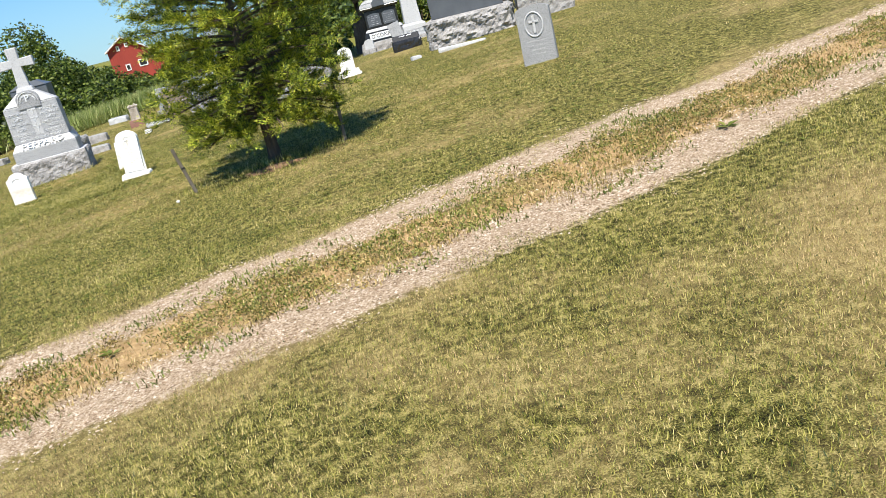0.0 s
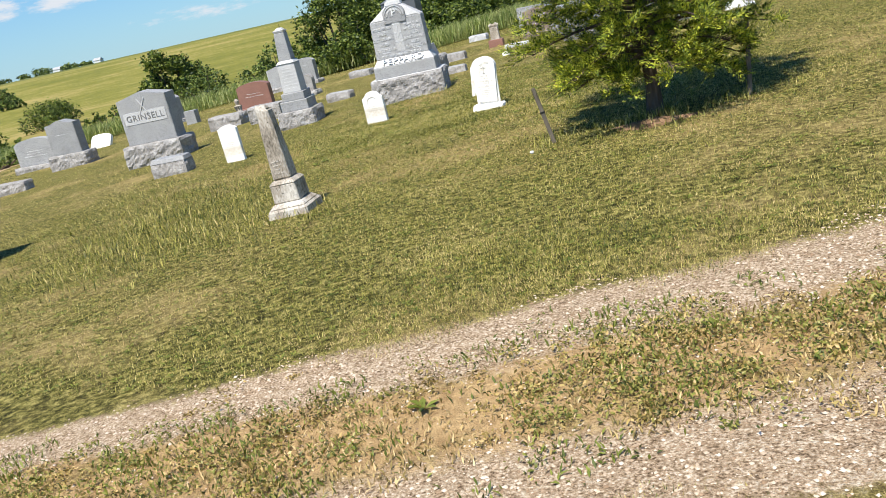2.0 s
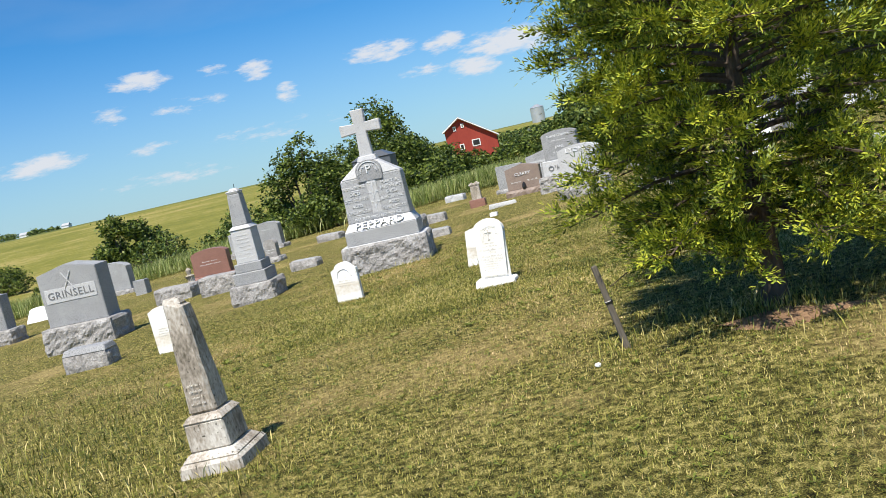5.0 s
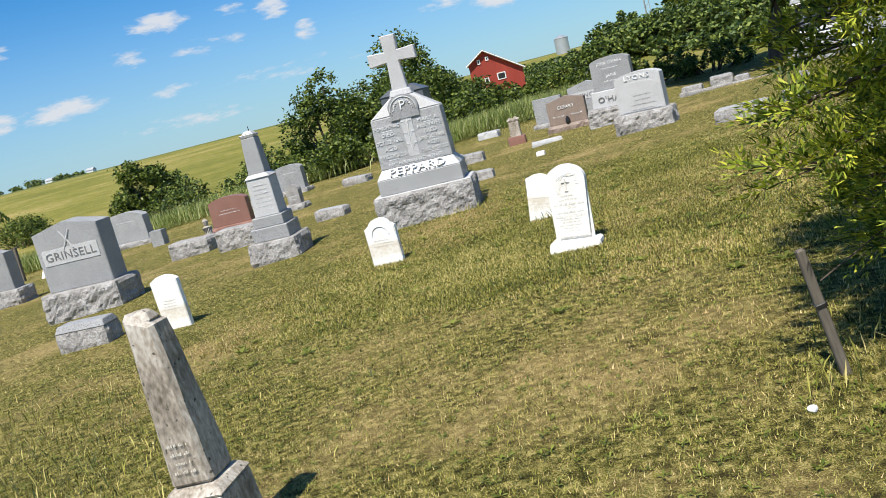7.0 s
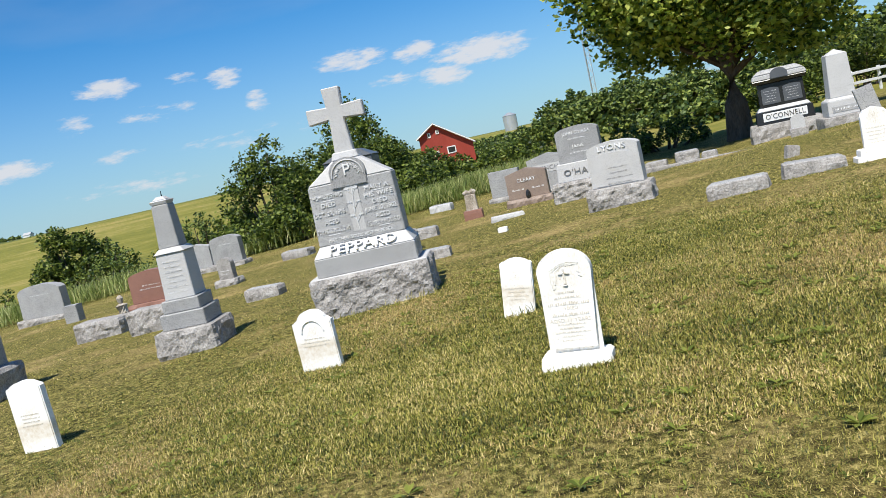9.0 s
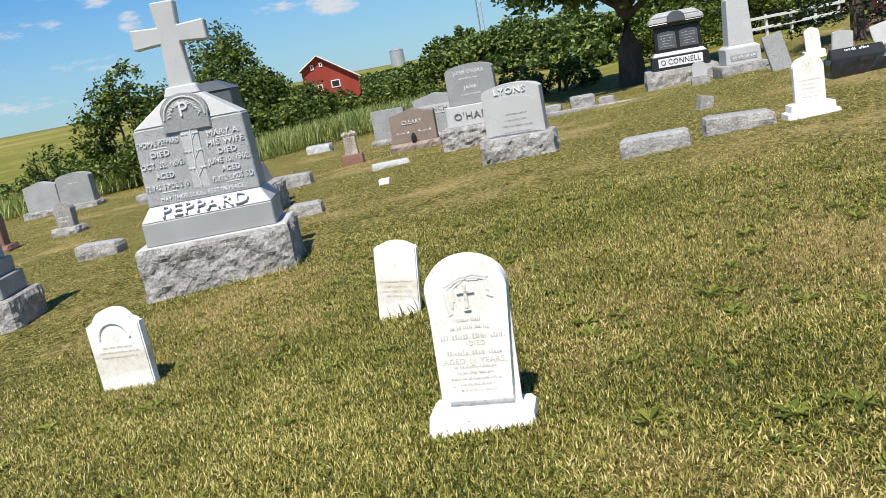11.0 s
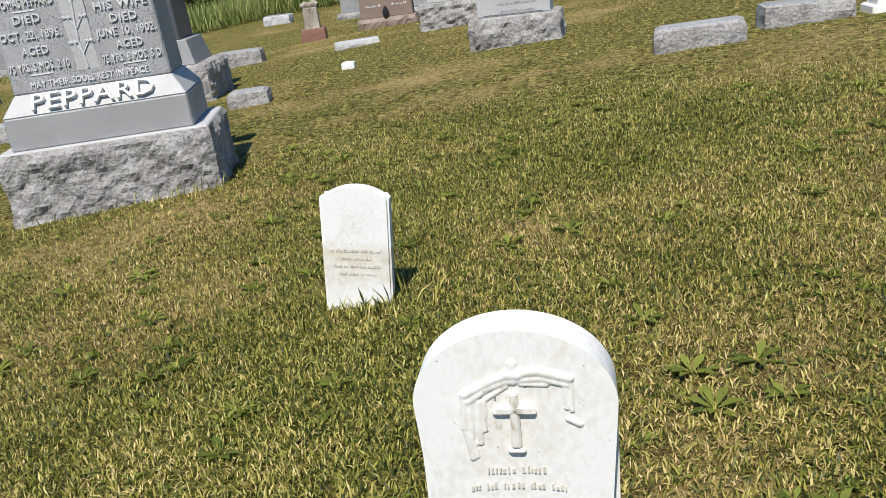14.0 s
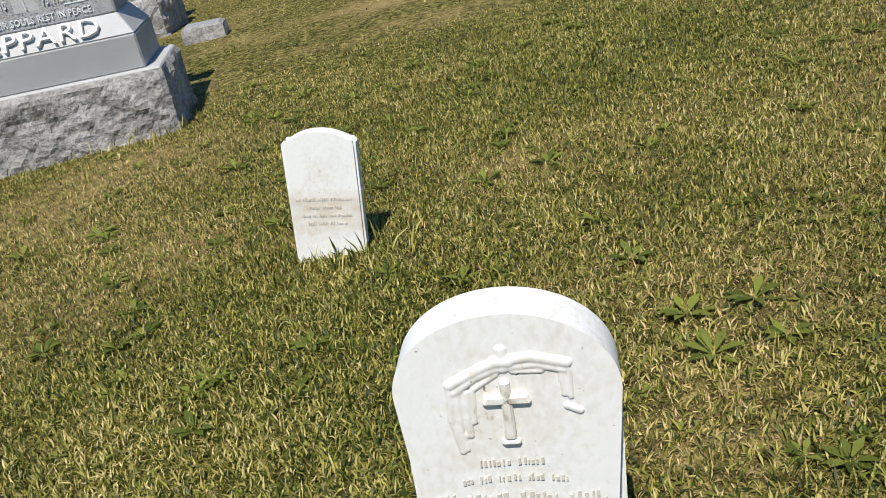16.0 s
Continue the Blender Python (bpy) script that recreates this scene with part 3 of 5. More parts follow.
def leaf_faces(rng, at, size, flat=0.5, shape=0.6):
    """Diamond leaves at the given places, tilted at random."""
    n = len(at)
    d = rng.normal(size=(n, 3))
    d[:, 2] *= flat
    d /= np.linalg.norm(d, axis=1, keepdims=True) + 1e-9
    u = rng.normal(size=(n, 3))
    s = np.cross(d, u)
    s /= np.linalg.norm(s, axis=1, keepdims=True) + 1e-9
    ln = size * rng.uniform(0.6, 1.3, (n, 1))
    wd = ln * shape * 0.5
    return np.stack([at - d * ln * 0.5, at + s * wd, at + d * ln * 0.5, at - s * wd], 1)


def clumps(rng, blobs, per, spread=1.0):
    """Leaf places gathered in small tufts over and inside overlapping lobes."""
    out = []
    for cx, cy, cz, rx, ry, rz in blobs:
        k = max(6, int(per * (rx * ry + ry * rz + rx * rz) / 3))
        d = rng.normal(size=(k, 3))
        d /= np.linalg.norm(d, axis=1, keepdims=True)
        r = rng.uniform(0.55, 1.08, (k, 1)) ** 0.6
        c = np.array([cx, cy, cz]) + d * r * np.array([rx, ry, rz])
        m = 14
        tuft = 0.16 * spread * (rx + ry + rz) / 3
        out.append((c[:, None] + rng.normal(size=(k, m, 3)) * tuft).reshape(-1, 3))
    return np.concatenate(out)


# ---- the monuments ----
def peppard():
    t = thing("cross_monument", "tall grey granite family monument topped by a carved cross", "gravestone", -9.36, 18.03, 17)
    part("base", rock(1.51, 0.76, 0.50, seed=1, rough=0.028, step=0.03), "granite_rough", t, "rock-faced granite base")
    part("base_margin", frustum(1.52, 0.77, 0.035, 1.49, 0.74, z=0.478, bevel=0.006), "granite_light", t, "sawn margin of the base")
    part("plinth", frustum(1.30, 0.66, 0.24, z=0.51, bevel=0.012), "granite", t)
    part("plinth_wash", frustum(1.30, 0.66, 0.14, 1.12, 0.46, z=0.75, bevel=0.008), "granite_light", t)
    die = part("die", frustum(1.12, 0.46, 0.76, 1.08, 0.42, z=0.89, bevel=0.012), "granite", t)
    part("cap", frustum(1.08, 0.42, 0.27, 0.34, 0.24, z=1.65, bevel=0.015), "granite_light", t, "sloping granite cap")
    part("arch", tablet("round", 0.46, 0.07, 0.37, z=1.565, y=-0.20, bevel=0.012), "granite", t, "round arched crest with a monogram")
    ring = bmesh.new()
    tube(ring, [(0.200 * math.cos(a), -0.236, 1.70 + 0.20 * math.sin(a)) for a in np.linspace(0, math.pi, 17)], [0.011] * 17, 6)
    part("arch_rim", ring, "granite_light", t)
    spray = bmesh.new()
    rnd = random.Random(8)
    for sg in (-1, 1):
        for k in range(13):
            a = radians(8 + 6.0 * k)
            c = Vector((sg * 0.150 * math.cos(a), -0.238, 1.70 + 0.150 * math.sin(a)))
            an = a + rnd.uniform(-0.9, 0.9)
            q = [spray.verts.new(c + Vector((sg * 0.030 * math.cos(an + o) * w, -0.006 if w > 0.9 else 0.003, 0.030 * math.sin(an + o) * w))) for o, w in ((0, 1), (1.6, 0.45), (3.14, 1), (4.7, 0.45))]
            spray.faces.new(q)
    part("leaf_sprays", spray, "granite_light", t, "carved leaf sprays in the arch")
    lettering("P", 0.20, t, "letter_light", 0, -0.240, 1.775, depth=0.008, name="monogram")
    part("vine_panel", tablet("round", 0.17, 0.03, 0.62, z=1.00, y=-0.212, bevel=0.006), "granite_light", t, "smooth upright panel down the middle")
    part("cross_foot", frustum(0.36, 0.26, 0.10, 0.30, 0.22, z=1.91, bevel=0.012), "granite_light", t)
    cross = bmesh.new()
    pts = [(-0.12, 0), (0.12, 0), (0.095, 0.40), (0.10, 0.42), (0.36, 0.40), (0.36, 0.60), (0.10, 0.585), (0.115, 0.82), (-0.115, 0.82), (-0.10, 0.585), (-0.36, 0.60), (-0.36, 0.40), (-0.10, 0.42), (-0.095, 0.40)]
    a, b = [cross.verts.new((px, -0.085, 2.0 + pz)) for px, pz in pts], [cross.verts.new((px, 0.085, 2.0 + pz)) for px, pz in pts]
    cross.faces.new(a)
    cross.faces.new(b[::-1])
    for k in range(len(pts)):
        j = (k + 1) % len(pts)
        cross.faces.new((a[j], a[k], b[k], b[j]))
    bmesh.ops.recalc_face_normals(cross, faces=cross.faces[:])
    bmesh.ops.bevel(cross, geom=cross.edges[:], offset=0.012, segments=1, affect="EDGES")
    part("cross", cross, "granite_light", t, "weathered stone cross with carved ivy")
    ivy = bmesh.new()
    rnd = random.Random(4)
    front = lambda z: -0.233 + 0.004 * (z - 0.9)
    tube(ivy, [(0.012 * math.sin(9 * z), front(z), z) for z in np.linspace(1.02, 1.60, 12)], [0.006] * 12, 5)
    for z0 in (1.12, 1.29, 1.46):
        for sg in (-1, 1):
            tip = Vector((sg * 0.055, front(z0), z0 + 0.075))
            tube(ivy, [(0, front(z0), z0), tuple(tip)], [0.004, 0.003], 4)
            for k in range(3):
                an = 1.57 - sg * (k - 1) * 1.3
                c = tip + Vector((0.016 * math.cos(an), -0.004, 0.016 * math.sin(an)))
                ivy.faces.new([ivy.verts.new(c + Vector((0.022 * math.cos(an + o) * w, -0.005 if o == 0 else 0.003, 0.022 * math.sin(an + o) * w))) for o, w in ((0, 1), (1.7, 0.6), (3.14, 0.8), (4.6, 0.6))])
    part("vine_relief", ivy, "letter_pale", t, "carved vine with three sprigs")
    lettering("PEPPARD", 0.185, t, "letter_light", 0, -0.296, 0.828, 54, 0.016, "family_name", 0.86, "raised family name")
    left = ["THOMAS PEPPARD", "DIED", "OCT. 22, 1895.", "AGED", "75 YRS. 5 MOS. 2 10"]
    right = ["MARY A.", "HIS WIFE", "DIED", "JUNE 10, 1902.", "AGED", "75 YRS. 8 MOS. 5 D."]
    for side, words in ((-0.325, left), (0.325, right)):
        step_z = 0.54 / len(words)
        for k, w in enumerate(words):
            z = 1.50 - k * step_z
            lettering(w, 0.078, t, "letter_pale", side, -0.236 + 0.027 * (z - 0.89), z, 88.5, 0.006, width=min(0.42, 0.046 * len(w)))
            if k in (0, len(words) - 1):
                rule = frustum(0.16, 0.006, 0.008, z=z - step_z * 0.52, x=side, y=-0.233 + 0.027 * (z - 0.89), bevel=0)
                part("carved_rule", rule, "letter_light", t)
    lettering("MAY THEIR SOULS REST IN PEACE.", 0.062, t, "letter_light", 0, -0.233, 0.945, 88.5, 0.005, width=0.84)
    return t


peppard()


def relief(strokes, x0, x1, z0, z1, y, n=100, high=0.50):
    """Low carving: soft rounded folds along strokes, sunk just under the face elsewhere."""
    X, Z = np.meshgrid(np.linspace(x0, x1, n), np.linspace(z0, z1, n))
    h = np.full(X.shape, -0.002)
    for (ax, az), (bx, bz), r in strokes:
        dx, dz = bx - ax, bz - az
        u = np.clip(((X - ax) * dx + (Z - az) * dz) / (dx * dx + dz * dz), 0, 1)
        d = np.hypot(X - ax - u * dx, Z - az - u * dz) / r
        fold = high * r * (np.maximum(1 - d * d, 0)) ** 0.8 - 0.002 * (d > 1)
        h = np.maximum(h, np.where(d < 1, fold, -0.002))
    bm = bmesh.new()
    vs = [[bm.verts.new((X[i, j], y - h[i, j], Z[i, j])) for j in range(n)] for i in range(n)]
    for i in range(n - 1):
        for j in range(n - 1):
            f = bm.faces.new((vs[i][j], vs[i][j + 1], vs[i + 1][j + 1], vs[i + 1][j]))
            f.smooth = True
    return bm


def carved_tablet():
    """The near white headstone with drapery and a cross in relief."""
    t = thing("headstone", "rounded white marble headstone carved with drapery and a small cross", "gravestone", -5.815, 13.63, 3, (-1.0, 2.0), "small white headstones")
    part("base", frustum(0.49, 0.23, 0.125, 0.46, 0.19, z=-0.04, bevel=0.018), "marble", t)
    part("slab", tablet("round", 0.358, 0.085, 0.685, z=0.085, bevel=0.034, rounds=7), "marble", t)
    face = -0.0425
    c = bmesh.new()
    for w, h, z in ((0.019, 0.112, 0.542), (0.080, 0.018, 0.610), (0.034, 0.010, 0.532)):
        q = frustum(w, 0.016, h, w * 0.8, z=z, bevel=0.004, y=face - 0.002)
        me = bpy.data.meshes.new("tmp")
        q.to_mesh(me)
        q.free()
        c.from_mesh(me)
        bpy.data.meshes.remove(me)
    part("cross", c, "marble", t, "small raised cross")
    # two swags from a knot, a long curtain at one side and a worn short one at the other
    folds = [((-.006, 0.686), (-.034, 0.676), .011), ((-.034, 0.676), (-.086, 0.648), .011), ((-.010, 0.674), (-.046, 0.660), .009), ((-.046, 0.660), (-.080, 0.634), .009), ((-.012, 0.664), (-.050, 0.638), .006),
             ((-.088, 0.646), (-.090, 0.580), .008), ((-.090, 0.580), (-.080, 0.518), .007), ((-.076, 0.634), (-.078, 0.560), .007), ((-.078, 0.560), (-.072, 0.522), .006), ((-.062, 0.632), (-.064, 0.550), .007), ((-.052, 0.634), (-.055, 0.576), .006),
             ((.006, 0.688), (.044, 0.692), .011), ((.044, 0.692), (.096, 0.678), .011), ((.010, 0.676), (.050, 0.678), .008), ((.050, 0.678), (.092, 0.666), .008), ((.014, 0.668), (.058, 0.666), .006),
             ((.098, 0.674), (.100, 0.615), .006), ((.088, 0.662), (.091, 0.620), .006), ((.094, 0.598), (.112, 0.588), .008),
             ((0, 0.708), (0, 0.674), .010), ((-.010, 0.686), (.010, 0.686), .013)]
    part("drapery", relief(folds, -0.125, 0.130, 0.50, 0.725, face), "marble", t, "carved hanging drapery with a knot")
    bars(t, "letter_marble", 0, face - 0.001, 0.488, 0.17, 1, 0.036, 0.014, 3, bow=0.006)
    bars(t, "letter_marble", 0, face - 0.001, 0.455, 0.27, 1, 0.036, 0.014, 4, bow=0.014)
    bars(t, "letter_marble", 0, face - 0.001, 0.408, 0.30, 1, 0.036, 0.022, 6)
    lettering("DIED", 0.032, t, "letter_marble", 0.02, face, 0.385, depth=0.002)
    bars(t, "letter_marble", 0, face - 0.001, 0.335, 0.28, 1, 0.036, 0.022, 5)
    lettering("AGED 11 YEARS.", 0.036, t, "letter_marble", 0, face, 0.305, depth=0.002, width=0.28)
    bars(t, "letter_marble", 0, face - 0.001, 0.275, 0.27, 5, 0.027, 0.010, 7)
    return t


carved_tablet()


def white_tablet(x, y, yaw, kind, w, h, d=0.07, lean=(0, 0), base=None, rows=4, label="", group="small white headstones", material="marble", seed=1, at=0.52):
    t = thing("headstone", label, "gravestone", x, y, yaw, lean, group)
    z = -0.05
    if base:
        part("base", frustum(base[0], base[1], base[2] + 0.05, base[0] - 0.03, base[1] - 0.03, z=-0.05, bevel=0.012), material, t)
        z = base[2] - 0.002
    part("slab", tablet(kind, w, d, h - z, z=z, bevel=0.009), material, t)
    if rows:
        bars(t, "letter_marble", 0, -d / 2 - 0.001, h * at, w * 0.80, rows, 0.034, 0.012, seed)
    return t


white_tablet(-6.735, 15.49, 2, "ogee", 0.293, 0.525, 0.06, (-2, 6.0), None, 4, "plain white marble headstone with a shallow arched top", material="marble_banded", seed=2, at=0.47)
ws = white_tablet(-8.52, 14.93, 0, "shoulder", 0.41, 0.56, 0.07, (0, -1), None, 3, "white marble headstone with an arch between square shoulders", material="marble_banded", seed=3)
rim = bmesh.new()
tube(rim, [(0.115 * math.cos(a), -0.036, 0.36 + 0.105 * math.sin(a)) for a in np.linspace(0, math.pi, 13)], [0.010] * 13, 6)
part("arch_rim", rim, "marble", ws)
white_tablet(-10.92, 13.84, 3, "ogee", 0.40, 0.66, 0.075, (0, -2), None, 4, "stained white marble headstone leaning slightly", material="marble_banded", seed=4)


def broken_obelisk():
    t = thing("obelisk", "small weathered marble obelisk with a broken top, leaning", "gravestone", -6.15, 8.90, 12, (0, -3.0))
    part("base", frustum(0.46, 0.46, 0.15, 0.44, 0.44, z=-0.06, bevel=0.02), "marble_old", t)
    part("moulding", frustum(0.41, 0.41, 0.05, 0.31, 0.31, z=0.09, bevel=0.014), "marble_old", t)
    part("plinth", frustum(0.29, 0.29, 0.19, 0.28, 0.28, z=0.14, bevel=0.012), "marble_old", t)
    part("ledge", frustum(0.30, 0.30, 0.045, 0.22, 0.22, z=0.328, bevel=0.010), "marble_old", t)
    bm = frustum(0.205, 0.205, 0.76, 0.135, 0.135, z=0.37, bevel=0.02)
    bmesh.ops.subdivide_edges(bm, edges=[e for e in bm.edges if abs(e.verts[0].co.z - e.verts[1].co.z) > 0.3], cuts=6)
    for v in bm.verts:
        v.co += 0.006 * noise.noise_vector(v.co * 11)
        if v.co.z > 1.05:
            v.co.z += 0.03 * noise.noise(v.co * 19) - 0.045 * (v.co.x > 0.02)
    part("shaft", bm, "marble_old", t, "stained tapering shaft with a chipped top")
    part("tip", frustum(0.11, 0.11, 0.05, 0.05, 0.06, z=1.085, bevel=0.012), "marble_old", t)
    bars(t, "letter_marble", 0, -0.103, 0.56, 0.12, 4, 0.04, 0.016, 9, 87)
    return t


broken_obelisk()


def tall_obelisk():
    t = thing("obelisk", "grey granite obelisk monument on stepped bases", "gravestone", -12.0, 17.62, 16)
    part("base", rock(0.80, 0.80, 0.34, seed=3, rough=0.03), "granite_rough", t)
    part("step", frustum(0.62, 0.62, 0.22, z=0.35, bevel=0.012), "granite", t)
    part("step", frustum(0.52, 0.52, 0.17, z=0.57, bevel=0.012), "granite", t)
    part("die", frustum(0.42, 0.42, 0.62, 0.39, 0.39, z=0.74, bevel=0.01), "granite_light", t)
    part("ledge", frustum(0.44, 0.44, 0.07, 0.31, 0.31, z=1.36, bevel=0.01), "granite_light", t)
    part("shaft", frustum(0.29, 0.29, 0.58, 0.23, 0.23, z=1.43, bevel=0.01), "granite", t)
    part("crown", frustum(0.22, 0.22, 0.06, 0.26, 0.26, z=2.01, bevel=0.012), "granite_light", t)
    part("crown", frustum(0.20, 0.20, 0.05, 0.10, 0.10, z=2.07, bevel=0.01), "granite_light", t)
    pin = tube(bmesh.new(), [(0.02, 0, 2.11), (0.02, 0, 2.19)], [0.008, 0.006], 6)
    part("iron_pin", pin, "granite_dark", t, "rusty iron pin")
    bars(t, "letter_light", 0, -0.208, 1.25, 0.30, 7, 0.07, 0.022, 11)
    return t


tall_obelisk()


def slab_stone(name, label, x, y, yaw, base, die, kind, die_mat, base_mat="granite_rough", words="", word_size=0.16, word_z=0.62, word_mat="letter_light", rows=0, panel="", seed=1, lean=(0, 0), word_w=None, rough=0.035):
    """A family stone: a polished die on a rock-faced base."""
    t = thing(name, label, "gravestone", x, y, yaw, lean)
    bw, bd, bh = base
    dw, dd, dh = die
    if bh > 0:
        part("base", rock(bw, bd, bh, seed=seed, rough=rough), base_mat, t)
    part("die", tablet(kind, dw, dd, dh + (0.06 if bh == 0 else 0), z=bh + 0.008 if bh > 0 else -0.06, bevel=0.012), die_mat, t)
    if panel:
        part("name_panel", frustum(dw * 0.86, 0.012, word_size * 1.35, z=bh + dh * word_z - word_size * 0.675, y=-dd / 2 - 0.003, bevel=0.003), panel, t)
    if words:
        lettering(words, word_size, t, word_mat, 0, -dd / 2 - 0.011, bh + dh * word_z, 90, 0.006, "family_name", word_w)
    if rows:
        bars(t, word_mat, 0, -dd / 2 - 0.003, bh + dh * (word_z - 0.22), dw * 0.6, rows, 0.09, 0.03, seed)
    return t


gr = slab_stone("family_monument", "large grey granite stone with a raised name panel", -15.45, 16.72, 16, (1.42, 0.78, 0.47), (1.22, 0.48, 1.16), "gable", "granite", words="GRINSELL", word_size=0.20, word_z=0.52, word_mat="letter_dark", panel="granite_light", word_w=0.94, seed=5)
em = bmesh.new()
for an in (-0.6, 0.6):
    tube(em, [(-0.16 * math.sin(an), -0.245, 1.33 - 0.16), (0.16 * math.sin(an), -0.245, 1.33 + 0.16)], [0.014, 0.014], 6)
part("emblem", em, "granite_light", gr, "small crossed emblem")
fs = thing("foot_marker", "grey granite marker block with a sloped smooth top", "gravestone", -12.45, 13.85, 14)
part("body", rock(0.70, 0.34, 0.24, seed=6, rough=0.02), "granite_rough", fs)
part("top", frustum(0.72, 0.36, 0.09, 0.66, 0.26, z=0.245, bevel=0.012), "granite", fs)

slab_stone("family_monument", "grey granite stone with a serpentine top on a rough base", -23.05, 20.70, 12, (1.35, 0.60, 0.42), (1.05, 0.38, 1.05), "serp", "granite", rows=1, word_z=0.80, seed=7)
slab_stone("family_monument", "low wide grey granite stone near the fence", -27.3, 22.9, 8, (2.0, 0.6, 0.16), (1.75, 0.30, 0.95), "arch", "granite", "granite_rough", rows=3, word_z=0.75, seed=8)
wl_stone = thing("headstone", "small white stone lying near a bush", "gravestone", -28.2, 26.5, 10, (-35, 0))
part("slab", tablet("arch", 0.95, 0.14, 0.62, z=-0.05), "marble", wl_stone)
lowb = thing("grave_marker", "low rough granite marker set in the grass", "gravestone", -21.1, 16.9, 15)
part("body", rock(0.95, 0.36, 0.27, seed=9, rough=0.03), "granite_rough", lowb)

dk = slab_stone("family_monument", "polished dark red granite monument on a rough base", -11.75, 8.08, 36, (1.75, 1.00, 0.52), (1.20, 0.62, 1.45), "gable", "granite_red", words="", seed=10, rough=0.05)
part("carved_flower", frustum(0.10, 0.012, 0.16, z=0.72, x=0.42, y=-0.315, bevel=0.004), "letter_light", dk)
slab_stone("family_monument", "polished red granite stone with a pale name panel", -20.65, 13.37, 30, (1.75, 0.85, 0.50), (1.45, 0.55, 1.35), "gable", "granite_red", words="     UIN", word_size=0.26, word_z=0.50, word_mat="granite_red", panel="letter_light", word_w=None, seed=11)
slab_stone("family_monument", "grey granite stone seen past the red one", -28.9, 18.9, 26, (1.3, 0.75, 0.36), (1.05, 0.45, 1.2), "flat", "granite_light", seed=12)

slab_stone("family_monument", "pink granite stone with a gently arched top", -19.3, 25.55, 18, (1.35, 0.55, 0.17), (1.15, 0.34, 0.80), "arch", "granite_pink", "granite_pink", words="", rows=2, word_z=0.75, seed=13)
for x, y, w, h, sd in ((-15.27, 20.75, 0.98, 0.42, 14), (-17.4, 21.6, 1.05, 0.36, 15)):
    b = thing("grave_marker", "rough grey granite block with a smooth top", "gravestone", x, y, 8)
    part("body", rock(w, 0.46, h, seed=sd, rough=0.03), "granite_rough", b)
figure = thing("small_statue", "small worn stone figure beside a granite block", "statue", -17.75, 22.6, 0)
fb = tube(bmesh.new(), [(0, 0, -0.02), (0, 0, 0.1), (0.02, 0, 0.3), (0, 0, 0.46), (0, 0, 0.52), (0, 0, 0.62), (0, 0, 0.68)], [0.15, 0.14, 0.10, 0.13, 0.05, 0.075, 0.03], 10)
part("figure", fb, "marble_old", figure)
stk = slab_stone("family_monument", "wide grey granite stone with a low base", -27.7, 29.9, 3, (2.15, 0.6, 0.18), (1.85, 0.34, 1.12), "arch", "granite", "granite_rough", words="", rows=1, word_z=0.9, seed=16)
slab_stone("grave_marker", "small grey upright granite marker", -23.6, 27.0, 8, (0.5, 0.4, 0.0), (0.46, 0.3, 0.5), "flat", "granite", seed=17)
slab_stone("family_monument", "grey granite stone with a serpentine top by the hedge", -23.15, 34.3, 6, (1.45, 0.6, 0.18), (1.2, 0.32, 1.0), "arch", "granite", words="", rows=1, word_z=0.9, seed=18)
slab_stone("family_monument", "plain grey granite stone half hidden by an obelisk", -24.7, 34.6, 6, (1.45, 0.6, 0.18), (1.2, 0.32, 0.95), "gable", "granite", seed=19)
slab_stone("headstone", "small tablet on a stone base", -17.65, 26.4, 3, (0.62, 0.42, 0.16), (0.42, 0.2, 0.55), "round", "granite_rough", rows=2, seed=20)

mon = thing("family_monument", "tall dark grey granite monument behind the cross stone", "gravestone", -11.65, 22.75, 10)
part("base", rock(1.6, 1.0, 0.5, seed=21), "granite_rough", mon)
part("plinth", frustum(1.3, 0.8, 0.32, 1.15, 0.66, z=0.51, bevel=0.012), "granite", mon)
part("die", frustum(0.98, 0.58, 1.25, 0.94, 0.54, z=0.83, bevel=0.012), "granite_slate", mon)
part("cap", frustum(1.0, 0.6, 0.16, 0.45, 0.2, z=2.08, bevel=0.012), "granite_slate", mon)


def low_block(x, y, yaw, w, d, h, label="low grey granite marker set in the grass", material="granite_rough", seed=1, rough=0.022, lean=(0, 0), top=True):
    t = thing("grave_marker", label, "gravestone", x, y, yaw, lean)
    part("body", rock(w, d, h, seed=seed, rough=rough), material, t)
    if top:
        part("top", frustum(w - 0.06, d - 0.06, 0.02, w - 0.08, d - 0.08, z=h + 0.004, bevel=0.004), "granite", t)
    return t


low_block(-13.54, 21.75, 2, 0.72, 0.30, 0.20, seed=22)
low_block(-17.9, 30.4, -5, 0.95, 0.4, 0.22, seed=23)
low_block(-11.95, 25.95, 12, 0.78, 0.34, 0.22, "slanted grey granite marker with faint writing", seed=24)
low_block(-9.85, 21.5, 15, 0.46, 0.30, 0.15, seed=25)
low_block(-15.0, 35.4, 3, 0.75, 0.4, 0.22, "pale flat marker by the tall grass", "granite_light", 26)
low_block(-9.88, 26.0, 20, 0.72, 0.26, 0.09, "narrow pale stone edging set flat in the lawn", "granite_light", 27, top=False)
low_block(-9.16, 23.2, 5, 0.17, 0.12, 0.08, "tiny white stone stub in the grass", "marble", 28, 0.006, top=False)
low_block(-4.90, 20.75, -3, 0.80, 0.36, 0.18, "rough grey granite foot marker with a sloped top", seed=29, lean=(0, -2))
low_block(-3.90, 21.2, 4, 0.80, 0.36, 0.17, "rough grey granite foot marker with a sloped top", seed=30, lean=(0, 2))
